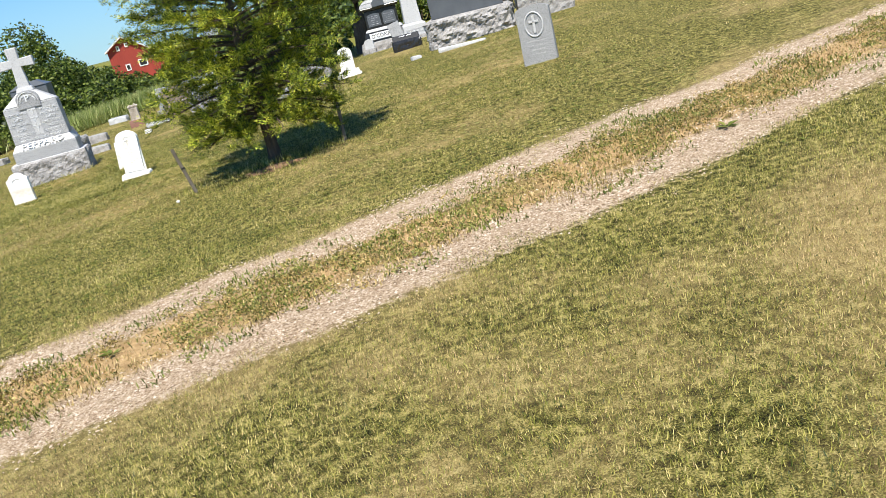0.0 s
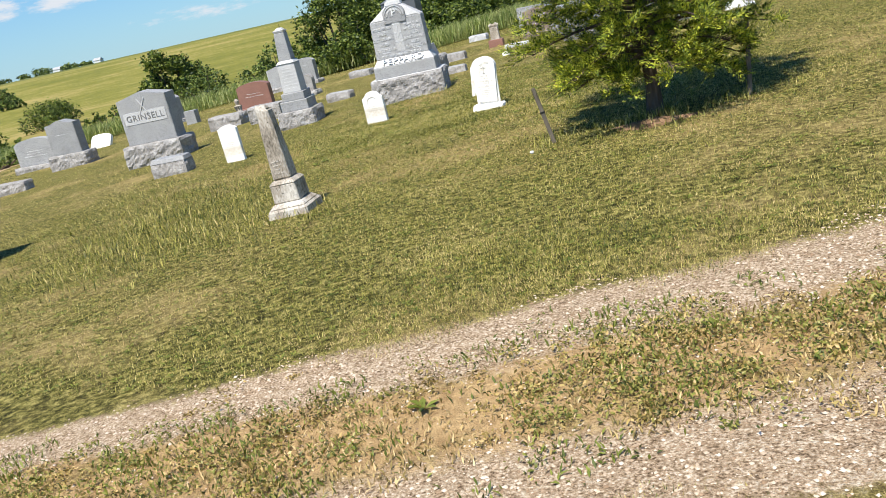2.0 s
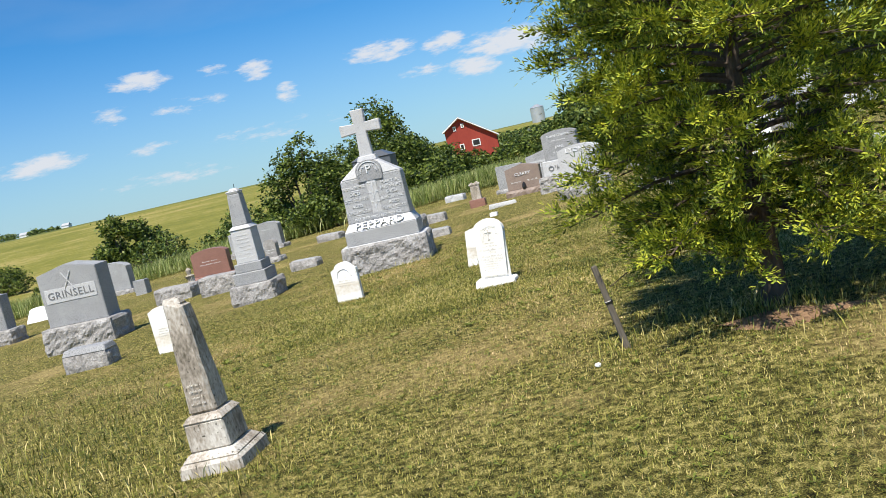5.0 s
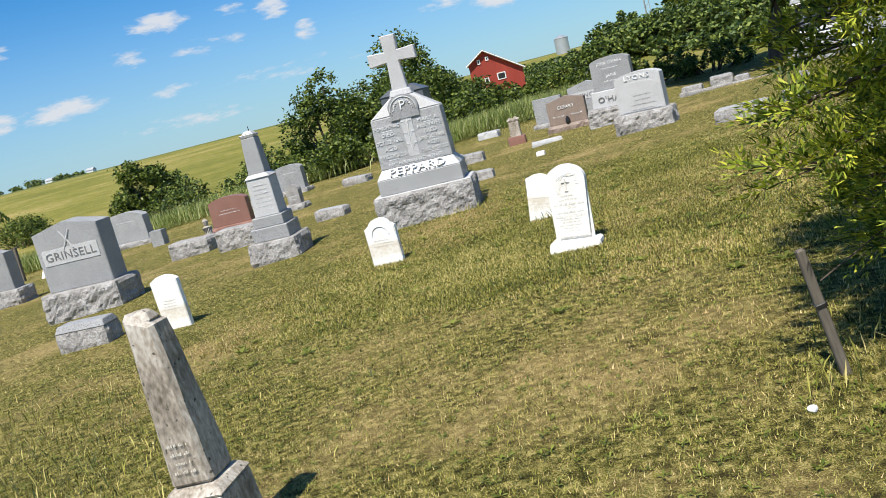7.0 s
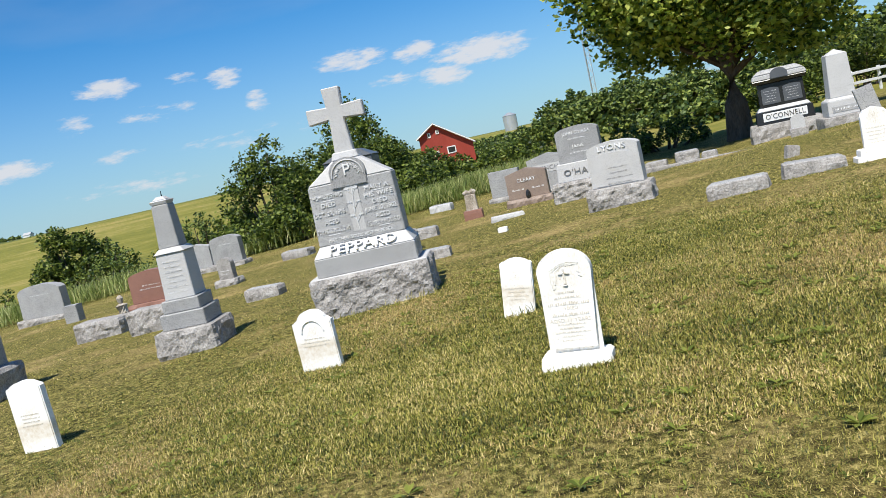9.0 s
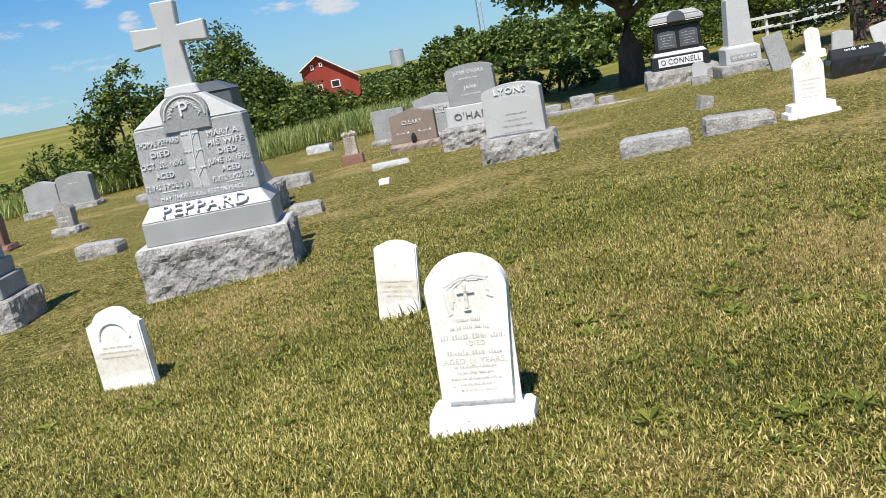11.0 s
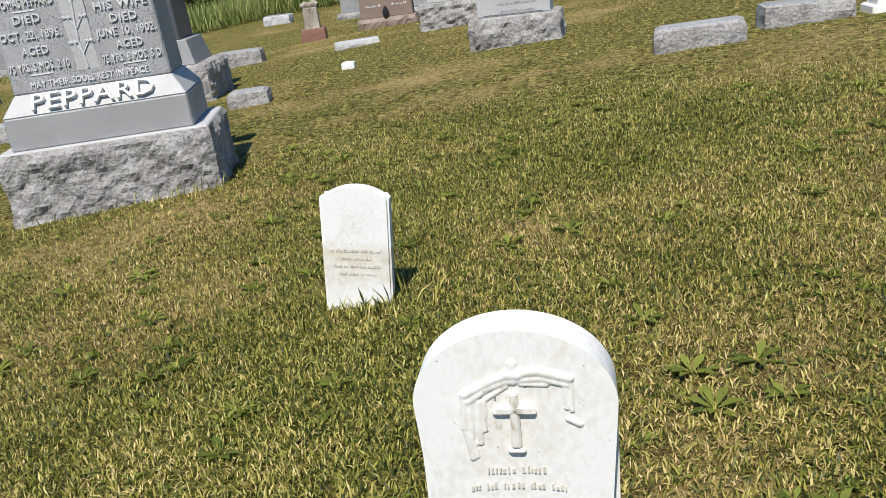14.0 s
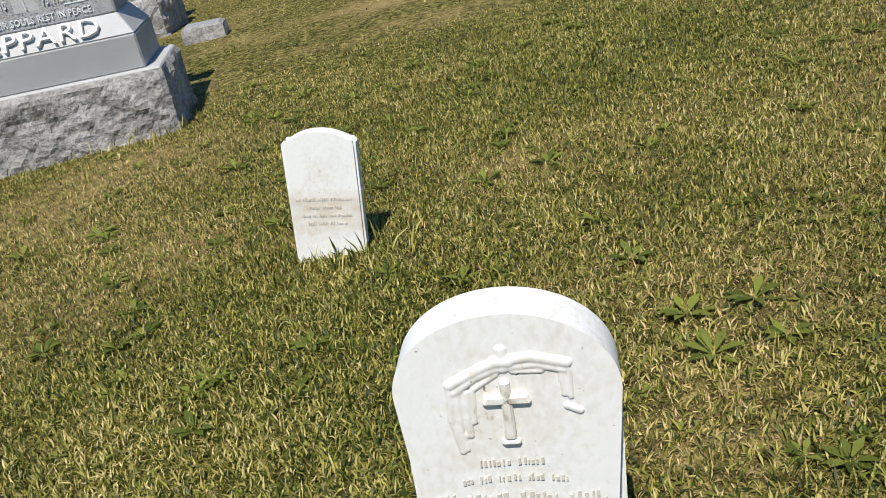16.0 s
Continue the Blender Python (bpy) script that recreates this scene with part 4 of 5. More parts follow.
low_block(-4.08, 24.25, 15, 0.20, 0.18, 0.19, "small tilted stone stub in the lawn", seed=31, rough=0.012, lean=(0, 12), top=False)
low_block(-7.58, 34.6, 0, 0.62, 0.4, 0.30, seed=32)
low_block(-6.66, 34.5, 8, 0.66, 0.4, 0.38, seed=33)
low_block(-5.95, 33.4, 0, 0.40, 0.3, 0.2, seed=34)
kb = thing("stone_kerb", "long pale stone kerb edging a grave plot", "kerb", -6.0, 31.75, 0)
part("kerb", rock(3.1, 0.14, 0.04, seed=35, rough=0.008), "granite_rough", kb)

pil = thing("headstone", "small white draped pillar on a red stone base", "gravestone", -11.52, 28.55, 14)
part("base", rock(0.46, 0.40, 0.22, seed=36, rough=0.012), "granite_pink", pil)
part("pillar", frustum(0.30, 0.24, 0.40, 0.27, 0.22, z=0.225, bevel=0.012), "marble_old", pil)
part("top", tube(bmesh.new(), [(-0.16, 0, 0.66), (-0.08, 0, 0.69), (0, 0, 0.66), (0.08, 0, 0.70), (0.16, 0, 0.67)], [0.04, 0.07, 0.06, 0.07, 0.04], 8), "marble_old", pil)

ly = slab_stone("family_monument", "light granite stone with rough edges and a smooth front", -6.88, 23.10, -2, (1.10, 0.55, 0.34), (0.90, 0.36, 0.77), "arch", "granite_light", words="LYONS", word_size=0.13, word_z=0.88, word_w=0.48, rows=0, seed=37, rough=0.04)
part("smooth_face", tablet("arch", 0.74, 0.02, 0.56, z=0.37, y=-0.178, bevel=0.006), "granite_light", ly)
bars(ly, "letter_dark", 0.05, -0.190, 0.66, 0.5, 4, 0.09, 0.025, 8)
oh = thing("family_monument", "tall arched granite tablet on a lettered plinth", "gravestone", -8.15, 26.6, 2)
part("base", rock(1.35, 0.75, 0.38, seed=38, rough=0.05), "granite_rough", oh)
part("plinth", frustum(1.12, 0.55, 0.40, 1.08, 0.50, z=0.385, bevel=0.015), "granite_light", oh)
lettering("O'HARA", 0.19, oh, "letter_dark", 0, -0.275, 0.58, 89, 0.006, "family_name", 0.80)
part("die", tablet("arch", 0.94, 0.34, 0.76, z=0.785, bevel=0.012), "granite", oh)
lettering("JOHN O'HARA", 0.10, oh, "letter_light", 0, -0.175, 1.40, depth=0.004, width=0.6)
bars(oh, "letter_light", 0, -0.173, 1.27, 0.6, 1, 0.1, 0.03, 3)
lettering("JANE", 0.10, oh, "letter_light", 0, -0.175, 1.11, depth=0.004, width=0.26)
bars(oh, "letter_light", 0, -0.173, 0.97, 0.6, 1, 0.1, 0.03, 4)
slab_stone("family_monument", "grey granite stone with a pale name panel", -10.2, 31.9, 4, (1.35, 0.6, 0.22), (1.15, 0.34, 1.02), "gable", "granite", words="LYNCH", word_size=0.17, word_z=0.6, word_mat="letter_dark", panel="granite_light", word_w=0.6, seed=39)
cl = slab_stone("family_monument", "brown granite stone with a gently peaked top", -10.24, 29.5, 6, (1.18, 0.55, 0.18), (1.06, 0.32, 0.76), "gable", "granite_brown", "granite_brown", words="CLEARY", word_size=0.13, word_z=0.62, word_w=0.48, rows=0, seed=40)
for s in (-0.26, 0.26):
    bars(cl, "letter_light", s, -0.163, 0.40, 0.34, 1, 0.08, 0.05, 5)
vase = tube(bmesh.new(), [(0, -0.24, 0.17), (0, -0.24, 0.25), (0, -0.24, 0.33), (0, -0.24, 0.40)], [0.05, 0.07, 0.06, 0.02], 8)
part("flower_pot", vase, "granite_dark", cl, "dark flower pot")
slab_stone("family_monument", "grey granite stone behind the brown one", -12.4, 34.8, 4, (1.2, 0.5, 0.15), (1.0, 0.3, 0.85), "flat", "granite", seed=41)

# white stone with a stepped base and ornate top
orn = thing("headstone", "white marble headstone with a pointed ornate top on a stepped base", "gravestone", -3.06, 21.2, 6)
part("base", frustum(0.62, 0.34, 0.10, 0.60, 0.32, z=-0.04, bevel=0.012), "marble", orn)
part("step", rock(0.50, 0.26, 0.09, z=0.055, seed=42, rough=0.012), "marble", orn)
part("slab", tablet("peak", 0.35, 0.11, 0.56, z=0.15, bevel=0.012), "marble", orn)
bars(orn, "letter_marble", 0, -0.057, 0.42, 0.28, 5, 0.05, 0.016, 2)

oc = thing("family_monument", "dark polished granite monument with a domed cap and white name band", "gravestone", -3.70, 40.6, 2)
oc.matrix_world = oc.matrix_world @ Matrix.Diagonal((1.1, 1.1, 1.1, 1))
part("base", rock(2.1, 1.3, 0.48, seed=43, rough=0.06, step=0.1), "granite_rough", oc)
part("plinth", frustum(1.72, 1.0, 0.40, 1.66, 0.94, z=0.49, bevel=0.02), "granite_dark", oc)
part("name_band", frustum(1.30, 0.03, 0.26, z=0.58, y=-0.495, bevel=0.006), "letter_light", oc)
lettering("O'CONNELL", 0.23, oc, "granite_dark", 0, -0.515, 0.71, 90, 0.006, "family_name", 1.16)
part("ledge", frustum(1.60, 0.90, 0.12, 1.42, 0.76, z=0.89, bevel=0.02), "granite_light", oc)
part("die", frustum(1.36, 0.70, 0.74, 1.34, 0.68, z=1.01, bevel=0.02), "granite_dark", oc)
for s in (-0.32, 0.32):
    part("inscribed_panel", tablet("arch", 0.54, 0.03, 0.52, z=1.10, y=-0.35, x=s, bevel=0.008), "granite_slate", oc)
    ob = bars(oc, "letter_light", s, -0.368, 1.50, 0.42, 5, 0.08, 0.022, 6)
part("cornice", frustum(1.50, 0.84, 0.12, 1.62, 0.96, z=1.75, bevel=0.02), "granite_dark", oc)
part("cap", frustum(1.64, 0.98, 0.16, 1.54, 0.88, z=1.87, bevel=0.03), "granite", oc)
part("cap_dome", frustum(1.54, 0.88, 0.16, 1.10, 0.52, z=2.03, bevel=0.05), "granite", oc)
part("crest", tablet("round", 0.52, 0.08, 0.32, z=1.86, y=-0.47, bevel=0.02), "granite_slate", oc, "carved leafy crest")

obr = thing("obelisk", "thick light grey granite obelisk on a lettered base", "gravestone", -2.15, 37.0, 8)
part("base", rock(1.35, 1.2, 0.30, seed=44, rough=0.02), "granite_rough", obr)
part("plinth", frustum(1.0, 0.9, 0.46, 0.98, 0.88, z=0.31, bevel=0.015), "granite_light", obr)
part("name_band", frustum(0.76, 0.02, 0.18, z=0.42, y=-0.45, bevel=0.004), "granite", obr)
bars(obr, "letter_light", 0, -0.465, 0.48, 0.62, 1, 0.1, 0.07, 2)
part("ledge", frustum(0.98, 0.88, 0.08, 0.74, 0.68, z=0.77, bevel=0.01), "granite_light", obr)
part("shaft", frustum(0.72, 0.66, 1.28, 0.60, 0.56, z=0.85, bevel=0.012), "granite_light", obr)
part("point", frustum(0.60, 0.56, 0.16, 0.02, 0.02, z=2.13, bevel=0), "granite_light", obr)

cm = thing("grave_marker", "small round-headed stone marker on a block", "gravestone", -3.62, 32.0, 0)
part("block", rock(0.42, 0.32, 0.20, seed=45, rough=0.01), "granite_rough", cm)
part("head", tablet("round", 0.34, 0.14, 0.36, z=0.19), "granite_light", cm)
white_tablet(-2.2, 28.9, 10, "flat", 0.40, 0.75, 0.10, (-6, -12), None, 0, "plain grey headstone leaning over", "", "granite", 3)
bs = thing("slant_marker", "dark polished slant marker with pale lettering", "gravestone", -1.75, 24.7, 4)
part("body", rock(0.82, 0.42, 0.26, seed=46, rough=0.02), "granite_dark", bs)
slant = part("face", frustum(0.78, 0.34, 0.14, 0.76, 0.10, z=0.265, bevel=0.008), "granite_dark", bs)
bars(bs, "letter_light", 0, -0.10, 0.36, 0.55, 1, 0.1, 0.06, 8, 40)
white_tablet(-0.9, 32.7, 0, "round", 0.34, 0.75, 0.12, (0, -3), (0.5, 0.4, 0.2), 0, "small white headstone on a square base", "", "marble", 5)
low_block(-0.1, 33.6, 0, 0.55, 0.3, 0.22, "small red stone marker", "granite_pink", 47, top=False)
white_tablet(-0.55, 31.4, 5, "arch", 0.45, 0.5, 0.12, (0, 4), None, 0, "short grey headstone with a curved top", "", "granite_light", 6)
white_tablet(0.55, 32.0, -8, "flat", 0.5, 0.5, 0.12, (-15, -14), None, 0, "short pale headstone tipped sideways", "", "granite_light", 7)
slab_stone("family_monument", "red granite monument on a rough red base", 4.7, 47.6, 4, (2.0, 0.9, 0.45), (1.6, 0.55, 1.5), "flat", "granite_red", "granite_pink", words="KEARN", word_size=0.22, word_z=0.25, word_mat="letter_light", word_w=1.2, rows=3, seed=48)

tb = thing("headstone", "grey headstone carved with a cross in an oval wreath", "gravestone", 0.92, 12.55, -18, (-3, 0))
part("slab", tablet("arch", 0.50, 0.11, 0.86, z=-0.05, bevel=0.012), "granite", tb)
ring = tube(bmesh.new(), [(0.13 * math.cos(a), -0.058, 0.54 + 0.17 * math.sin(a)) for a in np.linspace(0, 2 * math.pi, 25)], [0.013] * 25, 6)
part("wreath", ring, "granite_light", tb)
part("cross", frustum(0.035, 0.02, 0.24, z=0.42, y=-0.06, bevel=0.004), "granite_light", tb)
part("cross_arm", frustum(0.14, 0.02, 0.035, z=0.56, y=-0.06, bevel=0.004), "granite_light", tb)
bars(tb, "granite_light", 0, -0.056, 0.30, 0.34, 4, 0.06, 0.02, 2)
bg = slab_stone("family_monument", "massive slate grey monument on a rough stepped base", 0.1, 21.4, -4, (2.0, 1.1, 0.62), (1.75, 0.7, 1.1), "flat", "granite_slate", seed=49, rough=0.07)
low_block(1.95, 21.6, 0, 1.3, 0.8, 0.62, "rough grey granite block at a plot corner", seed=50, rough=0.03, top=False)
low_block(-0.2, 19.75, -10, 1.1, 0.14, 0.06, "thin stone edging along a plot", "granite_light", 51, 0.01, top=False)
low_block(-1.3, 20.0, 20, 0.22, 0.16, 0.07, "small pale stone stub in the lawn", "granite_light", 52, 0.01, top=False)

# stakes and wire by the young tree
for x, y, h, lean, lab in ((-3.66, 10.03, 0.60, (4, -11), "weathered wooden stake leaning by a young tree"), (-1.83, 10.64, 0.80, (0, 3), "weathered wooden stake with a tall weed beside it")):
    t = thing("wooden_stake", lab, "stake", x, y, 20, lean, "stakes round the young tree")
    bm = frustum(0.045, 0.035, h + 0.1, 0.04, 0.03, z=-0.1, bevel=0.006)
    for v in bm.verts:
        v.co.x += 0.008 * noise.noise(v.co * 9)
    part("post", bm, "wood", t)
    part("nail_band", frustum(0.050, 0.040, 0.02, z=h * 0.55, bevel=0.003), "granite_dark", t)


for x, y, z in ((-3.70, 10.04, 0.42), (-1.82, 10.64, 0.50)):
    rope = thing("guy_rope", "thin dark rope tying a young tree to its stake", "rope", x, y)
    end = (-2.74 - x, 10.52 - y, 1.05)
    part("rope", tube(bmesh.new(), [(0, 0, z), (end[0] * 0.5, end[1] * 0.5, (z + end[2]) / 2 - 0.05), end], [0.003, 0.003, 0.003], 5), "bark", rope)
soil = thing("bare_soil", "reddish bare soil with straw under the young tree", "soil", -2.62, 10.12, 4)
bm = bmesh.new()
ring = [bm.verts.new((0.45 * math.cos(a) * (1 + 0.3 * math.sin(3 * a + 1) + 0.15 * math.sin(7 * a)), 0.20 * math.sin(a) * (1 + 0.3 * math.cos(4 * a)), -0.01)) for a in np.linspace(0, 2 * math.pi, 40, endpoint=False)]
mid = bm.verts.new((0, 0, 0.045))
inner = [bm.verts.new(v.co * 0.6 + Vector((0, 0, 0.035 + 0.012 * noise.noise(v.co * 9)))) for v in ring]
for k in range(40):
    bm.faces.new((ring[k], ring[(k + 1) % 40], inner[(k + 1) % 40], inner[k]))
    bm.faces.new((inner[k], inner[(k + 1) % 40], mid))
part("soil", bm, "straw", soil)


pebble = thing("white_stone", "small white stone lying in the mown lawn", "stone", -3.79, 9.70)
bm = bmesh.new()
bmesh.ops.create_icosphere(bm, subdivisions=2, radius=0.022)
for v in bm.verts:
    v.co += 0.005 * noise.noise_vector(v.co * 40)
    v.co.z = v.co.z * 0.7 + 0.014
part("stone", bm, "marble", pebble)


# ---- young cypress ----
def cypress(x, y):
    rng = np.random.default_rng(7)
    t = thing("young_tree", "young bald cypress with feathery yellow-green foliage", "tree", x, y)
    H = 4.2
    bm = bmesh.new()
    trunk = [(0.02 * math.sin(k * 1.3), 0.02 * math.cos(k), -0.1 + H * k / 12) for k in range(13)]
    tube(bm, trunk, [0.080 - 0.072 * k / 12 + (0.03 if k == 0 else 0) for k in range(13)], 10)
    sprays = []
    whorl = 150
    for k in range(whorl):
        z = 0.52 + (H - 0.69) * (k / whorl) ** 1.15
        f = 1 - (z - 0.58) / (H - 0.5)
        reach = float(np.interp(z, [0.55, 0.9, 1.4, 2.5, 3.2, 4.2], [0.85, 1.10, 1.28, 1.38, 1.0, 0.12])) * rng.uniform(0.66, 1.02)
        an = k * 2.4 + rng.uniform(-0.4, 0.4)
        rise = 0.16 + 0.40 * (1 - f)
        sag = 0.22 * f + 0.18 * max(0.0, 1.5 - z)
        pts = []
        for s in np.linspace(0, 1, 6):
            pts.append(np.array([math.cos(an) * reach * s, math.sin(an) * reach * s, z + reach * (rise * s - sag * s * s)]))
        tube(bm, [tuple(p) for p in pts], [0.016 * (0.4 + f) * (1 - 0.85 * s) + 0.002 for s in np.linspace(0, 1, 6)], 5)
        out = np.array([math.cos(an), math.sin(an), 0.0])
        side = np.array([-out[1], out[0], 0])
        # twigs fork from the bough in flat fans; each twig carries upswept leafy shoots
        for j in range(int(9 + 11 * reach)):
            s = rng.uniform(0.18, 1.0) ** 0.75
            i = min(int(s * 5), 4)
            p = pts[i] + (pts[i + 1] - pts[i]) * (s * 5 - i)
            d = out * rng.uniform(0.35, 1.0) + side * rng.choice([-1, 1]) * rng.uniform(0.1, 0.9) + np.array([0, 0, rng.uniform(-0.25, 0.35)])
            d /= np.linalg.norm(d)
            ln = rng.uniform(0.14, 0.34)
            tube(bm, [tuple(p), tuple(p + d * ln * 0.9)], [0.004, 0.0015], 3)
            for q in range(11):
                a = p + d * ln * rng.uniform(0.25, 1.0)
                e = d * rng.uniform(0.4, 1.0) + rng.normal(size=3) * 0.42 + np.array([0, 0, rng.uniform(0.0, 0.55)])
                e /= np.linalg.norm(e)
                sprays.append((a, e, rng.uniform(0.06, 0.14)))
    part("trunk", bm, "bark", t)
    quads = []
    for p, d, ln in sprays:
        n = 3
        u = np.cross(d, np.array([0, 0, 1.0]))
        u /= np.linalg.norm(u) + 1e-9
        w = np.cross(u, d)
        roll = rng.uniform(-1.2, 1.2)
        u = u * math.cos(roll) + w * math.sin(roll)
        s = np.linspace(0.05, 0.95, n)[:, None]
        c = p + d * ln * s + np.array([0, 0, -0.12 * ln]) * s * s
        half = 0.026 * (1 - 0.5 * s) * rng.uniform(0.8, 1.25)
        for sg in (-1, 1):
            tip = c + u * sg * half + d * (0.22 * ln)
            wd = d * 0.026 + u * sg * 0.004
            quads.append(np.stack([c, c + (tip - c) * 0.45 - wd * 0.35, tip, c + (tip - c) * 0.55 + wd], 1))
    me = quads_mesh("crown", np.concatenate(quads), "cypress")
    ob = new("crown", me)
    ob.parent = t
    tagged(ob, "feathery needle sprays")
    return t


cypress(-2.74, 10.52)


# ---- larger trees and hedges ----
def broad_tree(x, y, height, spread, seed, label, leaf, material, per, trunk_r, clear, lobes=26, name="tree", flat=0.75):
    rng = np.random.default_rng(seed)
    t = thing(name, label, "tree", x, y)
    bm = bmesh.new()
    top = height * 0.72
    tube(bm, [(0.06 * trunk_r * math.sin(k), 0, -0.2 + top * k / 6) for k in range(7)], [trunk_r * (1.15 if k == 0 else 1 - 0.13 * k) for k in range(7)], 12)
    blobs = []
    for k in range(lobes):
        an, u = k * 2.4 + rng.uniform(-0.3, 0.3), rng.uniform(0, 1)
        z = clear + (height - clear) * (0.08 + 0.88 * ((k + 0.5) / lobes))
        f = math.sin(math.pi * min(1, max(0.12, 0.18 + 0.80 * (z - clear) / (height - clear))))
        r = spread * f * rng.uniform(0.45, 0.95)
        c = np.array([math.cos(an) * r, math.sin(an) * r, z])
        s = spread * rng.uniform(0.22, 0.38)
        blobs.append((*c, s, s, s * flat))
        tube(bm, [(0, 0, max(0.5, z * 0.62)), tuple(c * 0.5 + np.array([0, 0, z * 0.38])), tuple(c)], [trunk_r * 0.32, trunk_r * 0.2, 0.02], 5)
    part("trunk", bm, "bark", t)
    me = quads_mesh("crown", leaf_faces(rng, clumps(rng, blobs, per), leaf), material)
    ob = new("crown", me)
    ob.parent = t
    return t


broad_tree(-5.35, 46.0, 14.0, 5.6, 3, "large shade tree with a thick dark trunk", 0.30, "maple", 42, 0.52, 3.3, 66)


def shrub(x, y, w, h, seed, label, material="hedge", leaf=0.17, per=46, name="bush", d=None):
    rng = np.random.default_rng(seed)
    t = thing(name, label, "bush", x, y)
    bm = bmesh.new()
    blobs = []
    d = d or w * 0.8
    for k in range(int(7 + w * 1.6)):
        px, py = rng.uniform(-0.42, 0.42) * w, rng.uniform(-0.42, 0.42) * d
        edge = 1 - 0.55 * min(1, math.hypot(px / w, py / d) * 2)
        z = h * edge * rng.uniform(0.35, 0.88)
        s = rng.uniform(0.16, 0.26) * min(w, h * 1.3)
        blobs.append((px, py, max(z, s * 0.6), s, s, s * 0.8))
        tube(bm, [(px * 0.4, py * 0.4, -0.15), (px * 0.8, py * 0.8, z * 0.6), (px, py, z)], [0.06, 0.04, 0.01], 5)
    tagged(part("stem", bm, "bark", t), kind="stuff")
    me = quads_mesh("foliage", leaf_faces(rng, clumps(rng, blobs, per), leaf), material)
    ob = new("foliage", me)
    ob.parent = t
    return t


HEDGE = "dense green bush in the hedgerow behind the graves"
for k, (x, y, w, h) in enumerate(((-27.6, 42.1, 3.0, 2.2), (-25.6, 42.2, 3.4, 5.0), (-25.2, 44.8, 3.8, 3.9), (-22.7, 42.9, 4.2, 3.9), (-22.8, 46, 4.6, 4.9), (-20.6, 44.8, 4.2, 3.7), (-19.6, 45.2, 3.2, 3.1), (-19.1, 47.6, 4, 2.0), (-17.6, 48.1, 4, 1.7), (-16.4, 49.5, 4, 1.7), (-14.8, 48.8, 3, 1.2), (-25.4, 40.2, 3, 1.9), (-22.9, 40.4, 3.4, 2.2), (-20.5, 40.9, 3.4, 2.1), (-18.6, 42.6, 3.0, 2.0), (-12, 50, 4, 1.4), (-9, 52, 4, 1.5))):
    shrub(x, y, w * 1.1, h * 1.25, 20 + k, HEDGE, per=70, leaf=0.18)
shrub(-37.6, 41.5, 3.8, 4.6, 50, "round green tree standing alone by the field edge", name="small_tree", per=90, leaf=0.2)
shrub(-35.6, 42, 3.4, 2.0, 51, "low green bush by the field edge")
shrub(-32.3, 43.7, 2.4, 2.0, 52, "thin green sapling by the field edge", per=18)
shrub(-30.0, 43.5, 2.2, 2.2, 59, "thin green sapling by the field edge", per=18)
shrub(-58.7, 49.6, 4.2, 3.1, 53, "round green tree in the rough field")
shrub(-47.5, 32.5, 5.0, 3.2, 54, "wide dark bush by the field fence")
shrub(-44.0, 33.0, 2.6, 2.6, 55, "sprawling bush round a pole", per=22)
shrub(-37.0, 27.4, 5.0, 1.0, 56, "low weeds along the field fence", per=40)
shrub(-40, 31.5, 5.0, 1.2, 57, "low weeds along the field fence", per=40)
shrub(-58, 31, 5.0, 2.8, 58, "dark bush at the field edge")
shrub(6.2, 64.0, 6.0, 3.8, 61, "broad green bush beyond the dark monument", per=50, leaf=0.22)
shrub(1.2, 65.0, 6.5, 4.0, 62, "broad green bush beyond the dark monument", per=50, leaf=0.22)
shrub(-3.2, 63.0, 5.5, 3.4, 63, "broad green bush beyond the dark monument", per=50, leaf=0.22)
shrub(-34.2, 40.6, 4.2, 2.2, 64, "pale green scrub by the field edge", "far_leaf", per=40, leaf=0.16)
shrub(-29.2, 41.0, 3.6, 2.6, 65, "pale green scrub by the field edge", "far_leaf", per=40, leaf=0.16)
shrub(-47, 44.5, 3.4, 1.3, 60, "low green bush by the field edge")


def far_tree(x, y, w, h, seed, material="far_leaf", label="distant green tree in the tree belt", leaf=0.5, per=14):
    return broad_tree(x, y, h * 0.58, w * 0.45, seed, label, leaf, material, per, 0.2, h * 0.05, 18)


